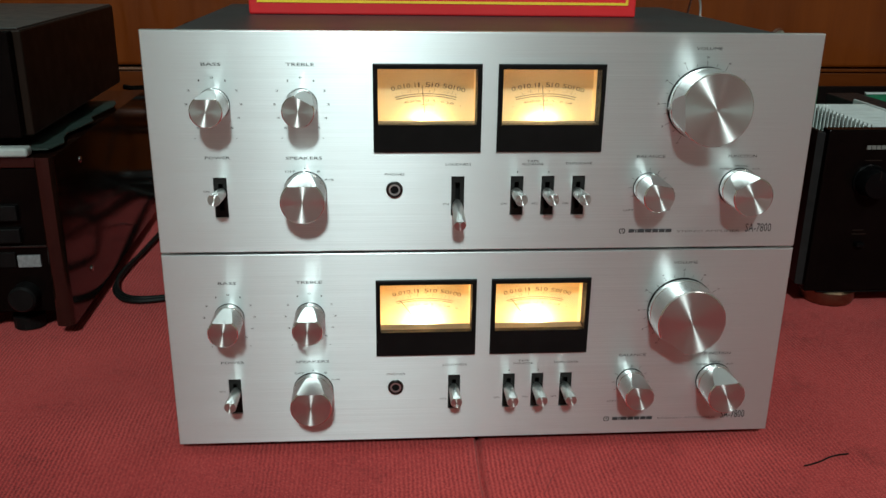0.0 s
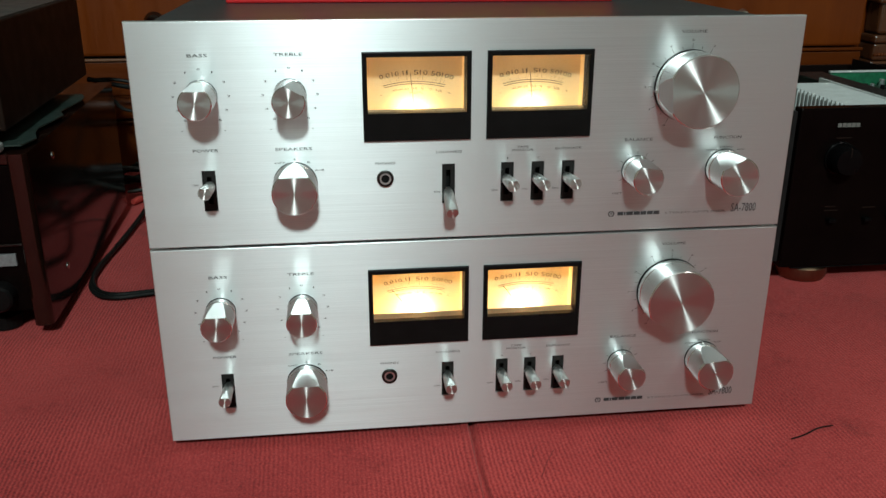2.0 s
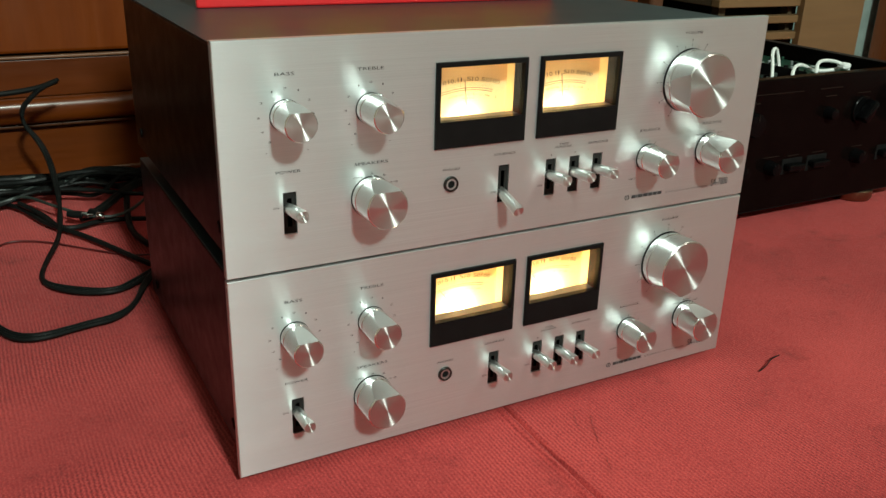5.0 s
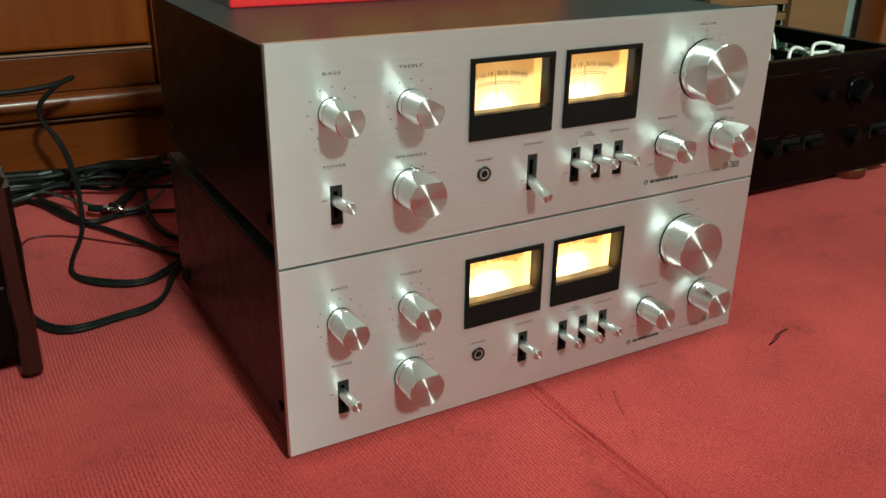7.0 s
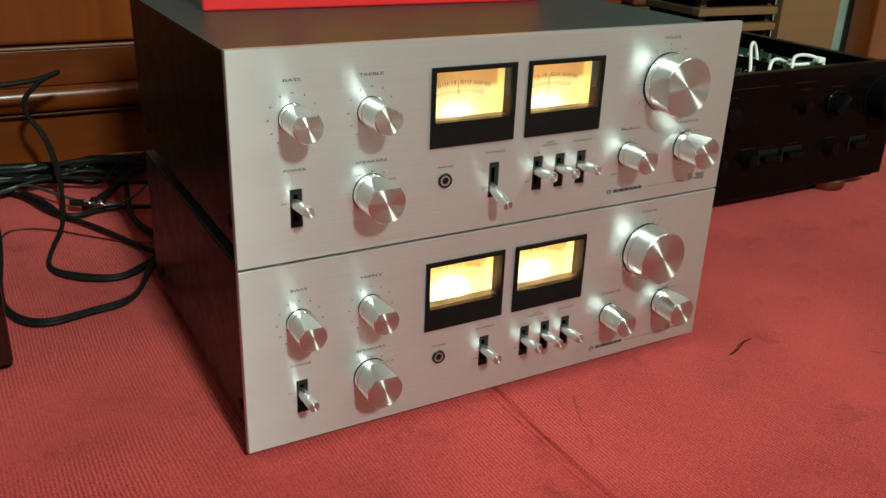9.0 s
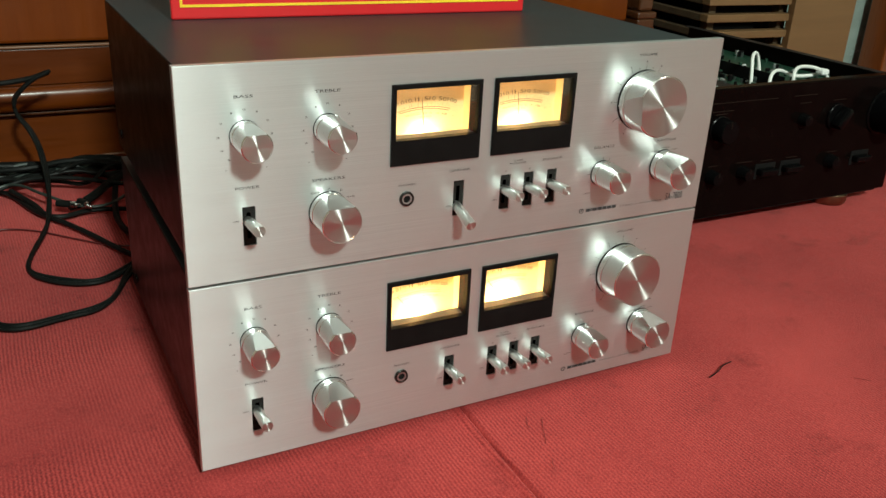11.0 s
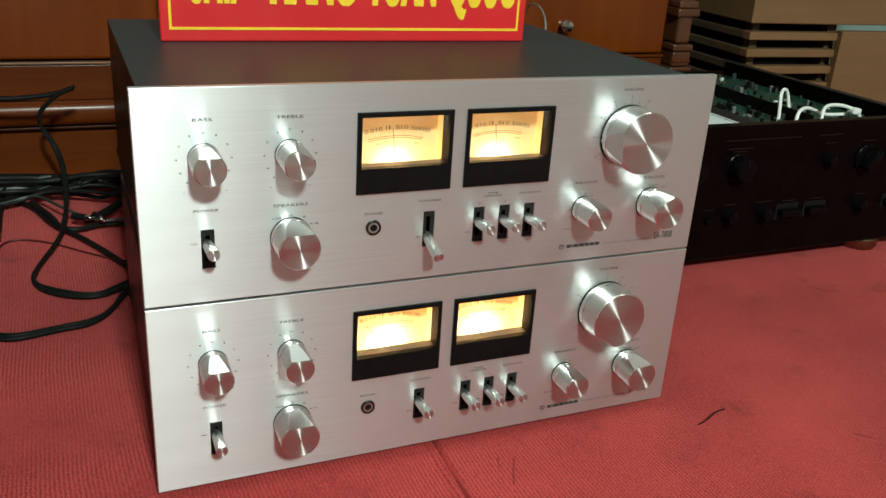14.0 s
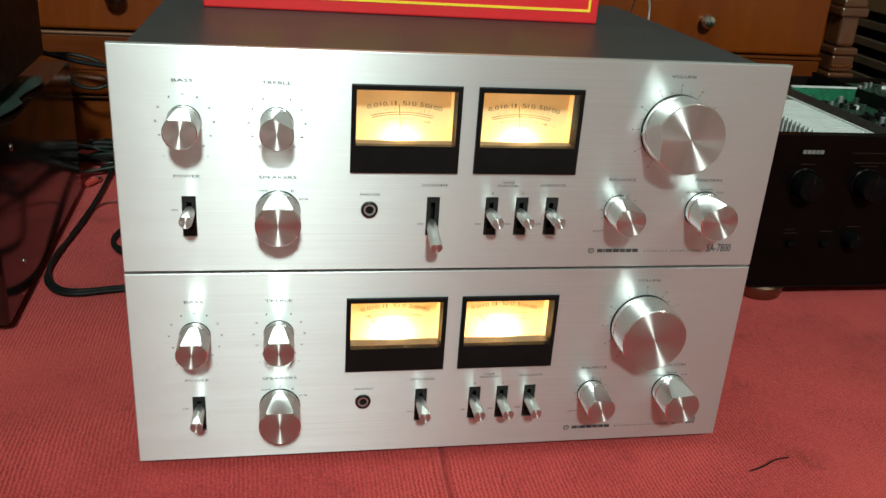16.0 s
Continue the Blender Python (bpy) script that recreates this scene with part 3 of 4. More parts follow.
def printing(panel):
    def put(s, x, z, w, h=0.0021, mat=INK):
        word(s, x, MARK_Y, z - 0.142, w, h * (0.86 if h < 0.005 else 1.0), mat, panel, 0.0)
    for s, x, z, w, h in (("BASS", -0.1706, 0.2695, 0.0118, 0.0022), ("TREBLE", -0.1171, 0.2695, 0.0172, 0.0022), ("POWER", -0.1706, 0.2115, 0.0155, 0.0022),
                          ("SPEAKERS", -0.1169, 0.2112, 0.0228, 0.0022), ("PHONES", -0.0598, 0.2003, 0.0126, 0.0018), ("LOUDNESS", -0.0189, 0.2067, 0.0165, 0.0018),
                          ("TAPE", 0.0292, 0.2087, 0.0078, 0.0016), ("MONITOR", 0.0292, 0.2066, 0.0138, 0.0016), ("1", 0.0194, 0.2015, 0.0006, 0.0014), ("2", 0.0398, 0.2015, 0.0013, 0.0014),
                          ("DUPLICATE", 0.0594, 0.2071, 0.0170, 0.0018), ("BALANCE", 0.1066, 0.2114, 0.0190, 0.0022), ("VOLUME", 0.1375, 0.2802, 0.0170, 0.0022),
                          ("FUNCTION", 0.1676, 0.2114, 0.0190, 0.0022), ("TUNER", 0.1575, 0.2029, 0.0088, 0.0013), ("PHONO", 0.1676, 0.2049, 0.0088, 0.0013), ("AUX", 0.1775, 0.2029, 0.0052, 0.0013),
                          ("OFF", -0.1260, 0.2025, 0.0066, 0.0015), ("A", -0.1166, 0.2044, 0.0018, 0.0015), ("B", -0.1080, 0.2025, 0.0018, 0.0015), ("A+B", -0.1015, 0.1972, 0.0058, 0.0015),
                          ("ON", -0.1790, 0.1897, 0.0038, 0.0015), ("ON", -0.0268, 0.1803, 0.0038, 0.0015), ("ON", 0.0110, 0.1803, 0.0038, 0.0015), ("ON", 0.0313, 0.1803, 0.0038, 0.0015),
                          ("ON", 0.0518, 0.1803, 0.0038, 0.0015), ("LEFT", 0.0946, 0.1751, 0.0068, 0.0013), ("RIGHT", 0.1190, 0.1751, 0.0080, 0.0013)):
        put(s, x, z, w, h)
    put("STEREO AMPLIFIER", 0.1505, 0.1601, 0.0433, 0.0018, INK_GREY)
    for kx in (-0.1706, -0.1171):
        for s, dx, dz in (("0", 0, 0.0163), ("1", -0.0079, 0.0145), ("1", 0.0079, 0.0145), ("2", -0.0144, 0.0085), ("2", 0.0144, 0.0085), ("3", -0.0166, 0), ("3", 0.0166, 0),
                          ("4", -0.0146, -0.0084), ("4", 0.0146, -0.0084), ("5", -0.0104, -0.0146), ("5", 0.0104, -0.0146)):
            put(s, kx + dx, 0.2452 + dz, 0.0008 if s == "1" else 0.0019, 0.0014)
        for dx in (-0.0128, 0.0128):
            put(".", kx + dx, 0.2240, 0.0007, 0.0007)
    for i in range(11):
        a = radians(240 - 30 * i)
        put(str(i), 0.1372 + 0.0292 * math.cos(a), 0.2457 + 0.0292 * math.sin(a), 0.0030 if i == 10 else (0.0006 if i == 1 else 0.0017), 0.0014)
    bm = bmesh.new()
    for i in range(21):
        a = radians(240 - 15 * i)
        r0, r1 = 0.0240, 0.0272 if i % 2 == 0 else 0.0258
        stroke(bm, [(0.1372 + r * math.cos(a), 0.1037 + r * math.sin(a)) for r in (r0, r1)], 0.00026, MARK_Y)
    part("volume_ticks", bm, INK, panel)
    bm = bmesh.new()
    for i in range(9):
        a = radians(210 - 30 * i)
        stroke(bm, [(0.1066 + r * math.cos(a), 0.0485 + r * math.sin(a)) for r in (0.0108, 0.0132)], 0.00026, MARK_Y)
    part("balance_ticks", bm, INK, panel)
    # the maker's mark as plain shapes, and the type number
    bm = bmesh.new()
    stroke(bm, arc_points(0.0914, 0.0187, 0.0018, 20, 170, 12), 0.0007, MARK_Y)
    stroke(bm, arc_points(0.0914, 0.0187, 0.0018, 190, 340, 12), 0.0007, MARK_Y)
    stroke(bm, [(0.0914, 0.0180), (0.0914, 0.0206)], 0.0006, MARK_Y)
    part("emblem", bm, INK, panel, "small round dark emblem")
    x = 0.0958
    for w in (0.0040, 0.0011, 0.0046, 0.0044, 0.0040, 0.0040, 0.0042):
        bm = bmesh.new()
        stroke(bm, [(x, 0.0187), (x + w, 0.0187)], 0.0025, MARK_Y)
        part("mark_bar", bm, INK, panel)
        x += w + 0.0005
    put("SA-7800", 0.1847, 0.1622, 0.0178, 0.0060)


def amplifier(m, label, treble, volume, balance, function, tips, swings, bulb, rise, watts):
    amp = thing("stereo_amplifier", label, "amplifier", "stacked amplifiers", m)
    slots = [(-0.1703, 0.0435), (-0.0191, 0.0435), (0.0195, 0.0435), (0.0397, 0.0435), (0.0600, 0.0435)]
    ztop = 0.1283
    holes = [(x - 0.00425, x + 0.00425, z - 0.01325, z + 0.01325) for x, z in slots]
    holes += [(-0.0715, -0.0065, ztop - 0.054, ztop - 0.0015), (0.0065, 0.0715, ztop - 0.054, ztop - 0.0015)]
    panel = part("front_panel", plate_with_holes(-PANEL_X, PANEL_X, PANEL_Z0, PANEL_Z1, 0.0, 0.0050, holes, 0.0006), [PANEL, PLATE_EDGE], amp, "brushed silver aluminium front panel")
    for poly in panel.data.polygons:
        poly.material_index = 1 if abs(poly.normal.y) < 0.9 else 0
    body = box(-0.2055, 0.2055, 0.0052, 0.315, 0.0125, 0.1416, 0.0012)
    bmesh.ops.delete(body, geom=[f for f in body.faces if f.normal.y < -0.9 and f.calc_center_median().y < 0.006], context="FACES")
    part("case", body, CASE, amp, "dark brown metal case")
    part("lid", box(-0.2053, 0.2053, 0.0054, 0.3148, 0.1418, 0.1426, 0.0003), GUNMETAL, amp, "satin dark grey lid")
    for x in (-0.2062, 0.2062):
        for y in (0.03, 0.285):
            s = part("screw", lathe([(0.0042, 0), (0.0042, -0.0009), (0.003, -0.0015), (0, -0.0015)], 16, "X"), BLACK, amp)
            s.matrix_basis = pose(x, y, 0.030, 0, 0, 0 if x > 0 else 180) @ pose(0, 0, 0, 0, 180, 0)
    for x in (-0.165, 0.165):
        for y in (0.05, 0.27):
            f = part("foot", lathe([(0, 0.0004), (0.013, 0.0004), (0.015, 0.003), (0.015, 0.0128), (0, 0.0128)], 24, "Z"), BLACK, amp)
            f.matrix_basis = pose(x, y, 0)
    meter(amp, -0.0730, ztop, swings[0], bulb, rise, watts)
    meter(amp, 0.0050, ztop, swings[1], bulb, rise, watts)
    knob(amp, -0.1706, 0.1032, 0.0098, 0.0262, 90)
    knob(amp, -0.1171, 0.1032, 0.0098, 0.0262, treble)
    knob(amp, -0.1169, 0.0470, 0.0137, 0.0248, 90)
    knob(amp, 0.1372, 0.1037, 0.0231, 0.0240, volume, 0.14)
    knob(amp, 0.1066, 0.0485, 0.0101, 0.0240, balance)
    knob(amp, 0.1672, 0.0485, 0.0129, 0.0250, function)
    for (x, z), t in zip(slots, tips):
        lever(amp, x, z, t, -0.0235 if x < -0.1 else -0.0212)
    jack = part("headphone_jack", lathe([(0.0038, 0.001), (0.0038, -0.0012), (0.0043, -0.0019), (0.0051, -0.0017), (0.0055, -0.0004), (0.0055, 0.0)], 36), DARK_METAL, amp, "round headphone socket with a dark metal ring", True)
    jack.matrix_basis = pose(-0.0600, 0, 0.0482)
    part("socket", lathe([(0, -0.0004), (0.0042, -0.0004), (0.0042, 0.0002)], 24), MATT_BLACK, jack)
    part("contact_ring", lathe([(0.0027, -0.0004), (0.0027, -0.0012), (0.0037, -0.0012), (0.0037, -0.0004)], 24), STEEL, jack)
    printing(panel)
    return amp


amplifier(pose(0, 0, 0), "silver-faced stereo amplifier with lit meters, resting on the red carpet", 90, 236, 84, 96,
          (0.0480, 0.0465, 0.0460, 0.0460, 0.0460), (-37, -37), BULB_LOW, -0.0044, 0.26)
amplifier(pose(0, 0, 0.1425), "silver-faced stereo amplifier with lit meters, stacked on a twin amplifier", 62, 186, 80, 118,
          (0.0487, 0.0300, 0.0466, 0.0466, 0.0466), (-6, -6), BULB_UP, -0.0072, 0.13)


# ---- the sign on the stack ----
def sale_sign():
    s = thing("sign_board", "red sign board with yellow lettering standing on the upper amplifier", "sign", m=pose(-0.0155, 0.188, 0.2852, 0, 0, -1.1))
    b = part("board", box(-0.1575, 0.1575, 0.0, 0.005, 0.0, 0.205, 0.0015), [RED_BOARD, BOARD_EDGE], s)
    for poly in b.data.polygons:
        poly.material_index = 1 if abs(poly.normal.y) < 0.3 else 0
    bm = bmesh.new()
    for x0, x1, z0, z1 in ((-0.1487, 0.1487, 0.0094, 0.0114), (-0.1487, 0.1487, 0.1936, 0.1956), (-0.1507, -0.1487, 0.0094, 0.1956), (0.1487, 0.1507, 0.0094, 0.1956)):
        add_box(bm, x0, x1, -0.0006, 0.0002, z0, z1)
    part("border", bm, YELLOW, s, "thin yellow border line")
    for t, x, w, z, h in (("SHIP", -0.1130, 0.041, 0.0308, 0.055), ("HÀNG", -0.0370, 0.068, 0.0308, 0.055), ("TOÀN", 0.0396, 0.060, 0.0308, 0.055), ("QUỐC", 0.1133, 0.0615, 0.0308, 0.055)):
        me = glyph_mesh(t, w, h, 0.014, True)
        me.materials.append(YELLOW)
        o = new("lettering", bold(me, w * 0.020))
        o.parent = s
        o.matrix_basis = pose(x, -0.0004, z)
    return s


sale_sign()


# ---- the wooden sideboard behind ----
def sideboard():
    c = thing("wooden_sideboard", "varnished orange-brown wooden sideboard with drawers behind the amplifiers", "sideboard", m=pose(0, 0.745, 0))
    part("carcass", box(-1.30, 0.79, 0.03, 0.42, 0.03, 0.46, 0.003), CHERRY, c)
    part("plinth", box(-1.28, 0.78, 0.020, 0.10, 0.0, 0.074, 0.002), CHERRY, c, "plain plinth board")
    rail = bmesh.new()
    add_box(rail, -1.31, 0.80, -0.006, 0.05, 0.082, 0.115, 0.012, 4)
    part("base_moulding", rail, CHERRY, c, "rounded glossy base moulding", True)
    part("bottom_rail", box(-1.30, -0.1215, 0.008, 0.03, 0.116, 0.1630, 0.0008), CHERRY, c)
    part("bottom_rail", box(-0.098, 0.73, 0.008, 0.03, 0.116, 0.1630, 0.002), CHERRY, c)
    part("stile", box(-0.1175, -0.102, 0.001, 0.03, 0.116, 0.44, 0.003), CHERRY_FRONT, c, "narrow upright stile between the drawers")
    part("foot_bead", box(-1.30, 0.79, 0.008, 0.03, 0.0755, 0.0805, 0.0022, 3), DARK_CHERRY, c, "thin dark glossy bead under the moulding", True)
    part("bead", box(-1.30, -0.1215, 0.004, 0.03, 0.1645, 0.1680, 0.0012), PALE_EDGE, c, "paler bead strip")
    part("bead", box(-0.098, 0.73, 0.004, 0.03, 0.1645, 0.1690, 0.001), CHERRY, c)
    for x0, x1, kx, silver in ((-1.28, -0.62, -0.95, False), (-0.61, -0.1215, -0.331, False), (-0.098, 0.24, 0.07, False), (0.25, 0.725, 0.511, True)):
        d = part("drawer_front", box(x0, x1, 0.004, 0.03, 0.1715, 0.44, 0.004), CHERRY_FRONT, c, "plain varnished drawer front")
        k = part("knob", lathe([(0.006, 0.006), (0.006, -0.004), (0.011, -0.010), (0.0125, -0.017), (0.009, -0.023), (0, -0.025)], 28), SILVER if silver else ROSEWOOD, d, "round silver knob" if silver else "round dark wooden knob", True)
        k.matrix_basis = pose(kx + (0.006 if silver else 0), 0, 0.220) @ Matrix.Scale(0.88 if silver else 1.15, 4)
        part("plinth_lip", box(x0, x1, 0.004, 0.03, 0.445, 0.458, 0.002), CHERRY, c)
    p = part("pilaster", box(0.741, 0.771, -0.010, 0.03, 0.190, 0.458, 0.005), DARK_CHERRY, c, "carved corner pilaster")
    for z0, z1, g in ((0.116, 0.142, 0.003), (0.142, 0.150, 0.005), (0.151, 0.176, 0.001), (0.177, 0.189, 0.003), (0.236, 0.250, 0.005), (0.250, 0.262, 0.002)):
        part("pilaster_moulding", box(0.738 - g, 0.774 + g, -0.012 - g, 0.03, z0, z1, 0.003), DARK_CHERRY, p)
    for i in range(7):
        b = part("bead_ball", lathe([(0, -0.0028), (0.002, -0.002), (0.0028, 0), (0.002, 0.002), (0, 0.0028)], 10), CHERRY, p)
        b.matrix_basis = pose(0.740 + i * 0.0053, -0.0135, 0.160)
    return c


sideboard()


# ---- the black amplifier with its lid off ----
def open_amplifier():
    a = thing("black_amplifier", "black amplifier with its lid off, white wires showing, on the carpet", "amplifier", m=pose(0.335, 0.235, 0))
    w, top = 0.434, 0.181
    face = bmesh.new()
    add_box(face, 0.016, 0.468, 0, 0.014, 0.018, top, 0.0015, 2)
    slant = [e for e in face.edges if all(v.co.y < 0.002 and (v.co.x < 0.018 or v.co.x > 0.466) for v in e.verts) and abs(e.verts[0].co.z - e.verts[1].co.z) > 0.1]
    bmesh.ops.bevel(face, geom=slant, offset=0.009, segments=1, affect="EDGES", profile=0.5)
    part("front_panel", face, GLOSS_BLACK, a, "glossy black front panel")
    part("edge_strip", box(0.0095, 0.0195, 0.0, 0.003, 0.022, top - 0.004, 0.0008, 1, pose(0.012, 0.010, 0, 0, 0, -38) @ pose(-0.012, 0, 0)), EDGE_GREY, a, "grey chamfered edge of the front")
    part("lower_lip", box(0.030, 0.454, 0.003, 0.016, 0.0150, 0.0178, 0.001), MATT_BLACK, a)
    deep = 0.42
    part("side_panel", box(0.018, 0.022, 0.0145, deep, 0.018, top - 0.006, 0.001), CASE, a)
    part("side_panel", box(w + 0.018, w + 0.022, 0.0145, deep, 0.018, top - 0.006, 0.001), CASE, a)
    part("top_flange", box(w + 0.008, w + 0.0215, 0.0245, deep, top - 0.0058, top - 0.0046, 0.0003), EDGE_GREY, a, "folded grey rim of the chassis")
    part("back_panel", box(0.0225, w + 0.0175, deep - 0.004, deep, 0.018, 0.158, 0.001), CASE, a)
    part("chassis", box(0.0225, w + 0.0175, 0.0145, deep - 0.004, 0.018, 0.022), STEEL, a)
    part("top_rail", box(0.0225, w + 0.0175, 0.0145, 0.024, top - 0.010, top - 0.005, 0.001), MATT_BLACK, a)
    for x in (0.055, 0.388):
        for y in (0.027, 0.30):
            f = part("foot", lathe([(0, 0), (0.024, 0), (0.026, 0.004), (0.026, 0.013), (0.022, 0.017), (0, 0.017)], 28, "Z"), BRONZE, a, "round bronze foot", True)
            f.matrix_basis = pose(x, y, 0)
    # heat sink: an upright pale plate with fins towards the side panel
    hs = part("heat_sink", box(0.166, 0.169, 0.024, 0.235, 0.030, 0.1705, 0.0006), ALU_FIN, a, "pale aluminium heat sink")
    for i in range(22):
        y = 0.205 - i * 0.0082
        part("fin", box(0.105, 0.166, y, y + 0.0028, 0.030, 0.169), ALU_FIN, hs)
    part("divider", box(0.1715, 0.214, 0.024, 0.312, 0.022, 0.1655, 0.001), EDGE_GREY, a, "dark grey dividing channel")
    part("thin_divider", box(0.312, 0.3135, 0.075, 0.405, 0.022, 0.168, 0.0004), BLACK, a, "thin metal dividing plate")
    for x0, x1, y0, y1, z in ((0.0235, 0.160, 0.180, 0.310, 0.140), (0.2155, 0.310, 0.034, 0.290, 0.151), (0.316, 0.446, 0.030, 0.400, 0.153)):
        b = part("circuit_board", box(x0, x1, y0, y1, z - 0.0016, z), CIRCUIT_DARK if x0 > 0.20 else CIRCUIT, a, "green circuit board with small components")
        rnd = random.Random(int(x0 * 1000))
        for i in range(110):
            px, py, s = rnd.uniform(x0 + 0.008, x1 - 0.008), rnd.uniform(y0 + 0.008, y1 - 0.008), rnd.uniform(0.0014, 0.0038)
            if rnd.random() < 0.55:
                bm = lathe([(0, 0), (s, 0), (s, s * 2.3), (s * 0.8, s * 2.5), (0, s * 2.5)], 12, "Z")
                mat = rnd.choice([BLACK, BLACK, BLACK, RUBBER_GREY, RUBBER_GREY, CIRCUIT_DARK, STEEL])
                nm = "capacitor"
            else:
                bm = box(-s, s, -s * 0.5, s * 0.5, 0, s * 1.4, 0.0004)
                mat = rnd.choice([BLACK, BLACK, BLACK, SHADE_BROWN, RUBBER_GREY, CIRCUIT_DARK, ALU_FIN])
                nm = "component"
            o = part(nm, bm, mat, b)
            o.matrix_basis = pose(px, py, z, 0, 0, rnd.choice([0, 90]))
    up = part("upright_board", box(0.2155, 0.311, 0.296, 0.2976, 0.050, 0.166), CIRCUIT, a, "green upright circuit board")
    part("edge_strip", box(0.2155, 0.311, 0.2945, 0.299, 0.1665, 0.1685), ALU_FIN, up)
    part("upright_board", box(0.0235, 0.160, 0.312, 0.3136, 0.060, 0.172), CIRCUIT, a, "green upright circuit board")
    for i, pts in enumerate((((0.262, 0.10, 0.135), (0.270, 0.11, 0.172), (0.280, 0.125, 0.196), (0.300, 0.135, 0.197), (0.306, 0.13, 0.168), (0.300, 0.12, 0.14)),
                             ((0.275, 0.060, 0.135), (0.268, 0.062, 0.165), (0.278, 0.070, 0.184), (0.305, 0.080, 0.184), (0.335, 0.085, 0.172), (0.365, 0.080, 0.172), (0.385, 0.07, 0.178)),
                             ((0.318, 0.050, 0.135), (0.317, 0.052, 0.170), (0.322, 0.058, 0.189), (0.345, 0.066, 0.190), (0.375, 0.070, 0.186), (0.395, 0.066, 0.178), (0.41, 0.06, 0.15)))):
        part("white_wire", tube([(p[0] + (0.018, 0.002, -0.014)[i], p[1], p[2] - 0.006) for p in pts], 0.0023), WHITE_WIRE, a, "loop of white wire", True)
    part("plug", box(0.366, 0.380, 0.060, 0.073, 0.170, 0.178, 0.0025), PAPER, a, "white wire connector")
    # the controls of the front
    for x, z, r, l in ((0.062, 0.132, 0.0150, 0.019), (0.131, 0.132, 0.0150, 0.019), (0.271, 0.133, 0.0075, 0.012), (0.425, 0.132, 0.0290, 0.030),
                       (0.130, 0.072, 0.0085, 0.014), (0.182, 0.072, 0.0085, 0.014), (0.339, 0.071, 0.0090, 0.014)):
        k = part("knob", lathe([(r * 1.08, 0.0005), (r * 1.08, -0.002), (r, -0.003), (r * 0.94, -l + 0.0025), (r * 0.86, -l), (r * 0.5, -l - 0.0004), (0, -l - 0.0004)], 36), GLOSS_KNOB, a, "black round knob", True)
        k.matrix_basis = pose(x, 0, z)
        part("pointer", box(-0.0005, 0.0005, -l - 0.0010, -l + 0.003, r * 0.35, r * 0.9, 0.0002), FAINT_MARK, k)
    dial = part("knob", lathe([(0.0175, 0.0005), (0.0175, -0.003), (0.0165, -0.004), (0, -0.004)], 36), GLOSS_KNOB, a, "black selector knob with a bar grip", True)
    dial.matrix_basis = pose(0.333, 0, 0.132)
    grip = part("grip", box(-0.0065, 0.0065, -0.019, -0.0035, -0.0150, 0.0150, 0.0035, 2), GLOSS_KNOB, dial, "glossy bar grip", True)
    grip.matrix_basis = pose(0, 0, 0, 0, 38, 0)
    for x0, x1 in ((0.207, 0.236), (0.251, 0.281), (0.384, 0.412)):
        key = part("button", box(x0, x1, -0.011, 0.001, 0.066, 0.074, 0.0018), GLOSS_KNOB, a, "flat black push button")
        part("button_plate", box(x0 - 0.003, x1 + 0.003, -0.0010, 0.0004, 0.060, 0.080, 0.0004), MATT_BLACK, key)
    for x in (0.062, 0.100):
        part("switch", box(x - 0.004, x + 0.004, -0.007, 0.001, 0.066, 0.0705, 0.001), GLOSS_KNOB, a, "small black switch")
    # captions that cannot be read, as bars
    for x0, x1, z in ((0.056, 0.072, 0.1515), (0.114, 0.150, 0.1535), (0.122, 0.141, 0.1500), (0.262, 0.282, 0.1540), (0.322, 0.346, 0.1540), (0.109, 0.221, 0.1636), (0.250, 0.290, 0.1640),
                      (0.055, 0.066, 0.0820), (0.055, 0.069, 0.0780), (0.095, 0.109, 0.0800), (0.124, 0.139, 0.0850), (0.170, 0.197, 0.0850), (0.212, 0.232, 0.0835), (0.256, 0.277, 0.0835), (0.330, 0.350, 0.0835)):
        part("caption_bar", box(x0, x1, -0.0005, 0.001, z - 0.0005, z + 0.0005), FAINT_MARK, a, "faint brown caption")
    for i in range(5):
        part("mark_bar", box(0.0550 + i * 0.0047, 0.0590 + i * 0.0047, -0.0006, 0.001, 0.1622, 0.1660), PALE_MARK, a, "pale maker's mark")
    return a


FAINT_MARK = blotched("faint_caption_paint", (0.014, 0.008, 0.006), 0.6, 300, 0.2, 0, 0)
EDGE_GREY = blotched("grey_chamfer", (0.018, 0.016, 0.016), 0.42, 60, 0.2, 0, 0.03)
GLOSS_KNOB = blotched("glossy_black_knob", (0.0026, 0.0026, 0.0028), 0.22, 60, 0.15, 0, 0.02)
GLOSS_KNOB.node_tree.nodes["Principled BSDF"].inputs["Specular IOR Level"].default_value = 0.07
PALE_MARK = blotched("pale_mark_paint", (0.13, 0.13, 0.12), 0.6, 300, 0.2, 0, 0)
GLOSS_BLACK = blotched("glossy_black_panel", (0.0032, 0.0018, 0.0016), 0.20, 30, 0.25, 0, 0.05, 900)
GLOSS_BLACK.node_tree.nodes["Principled BSDF"].inputs["Specular IOR Level"].default_value = 0.04
open_amplifier()


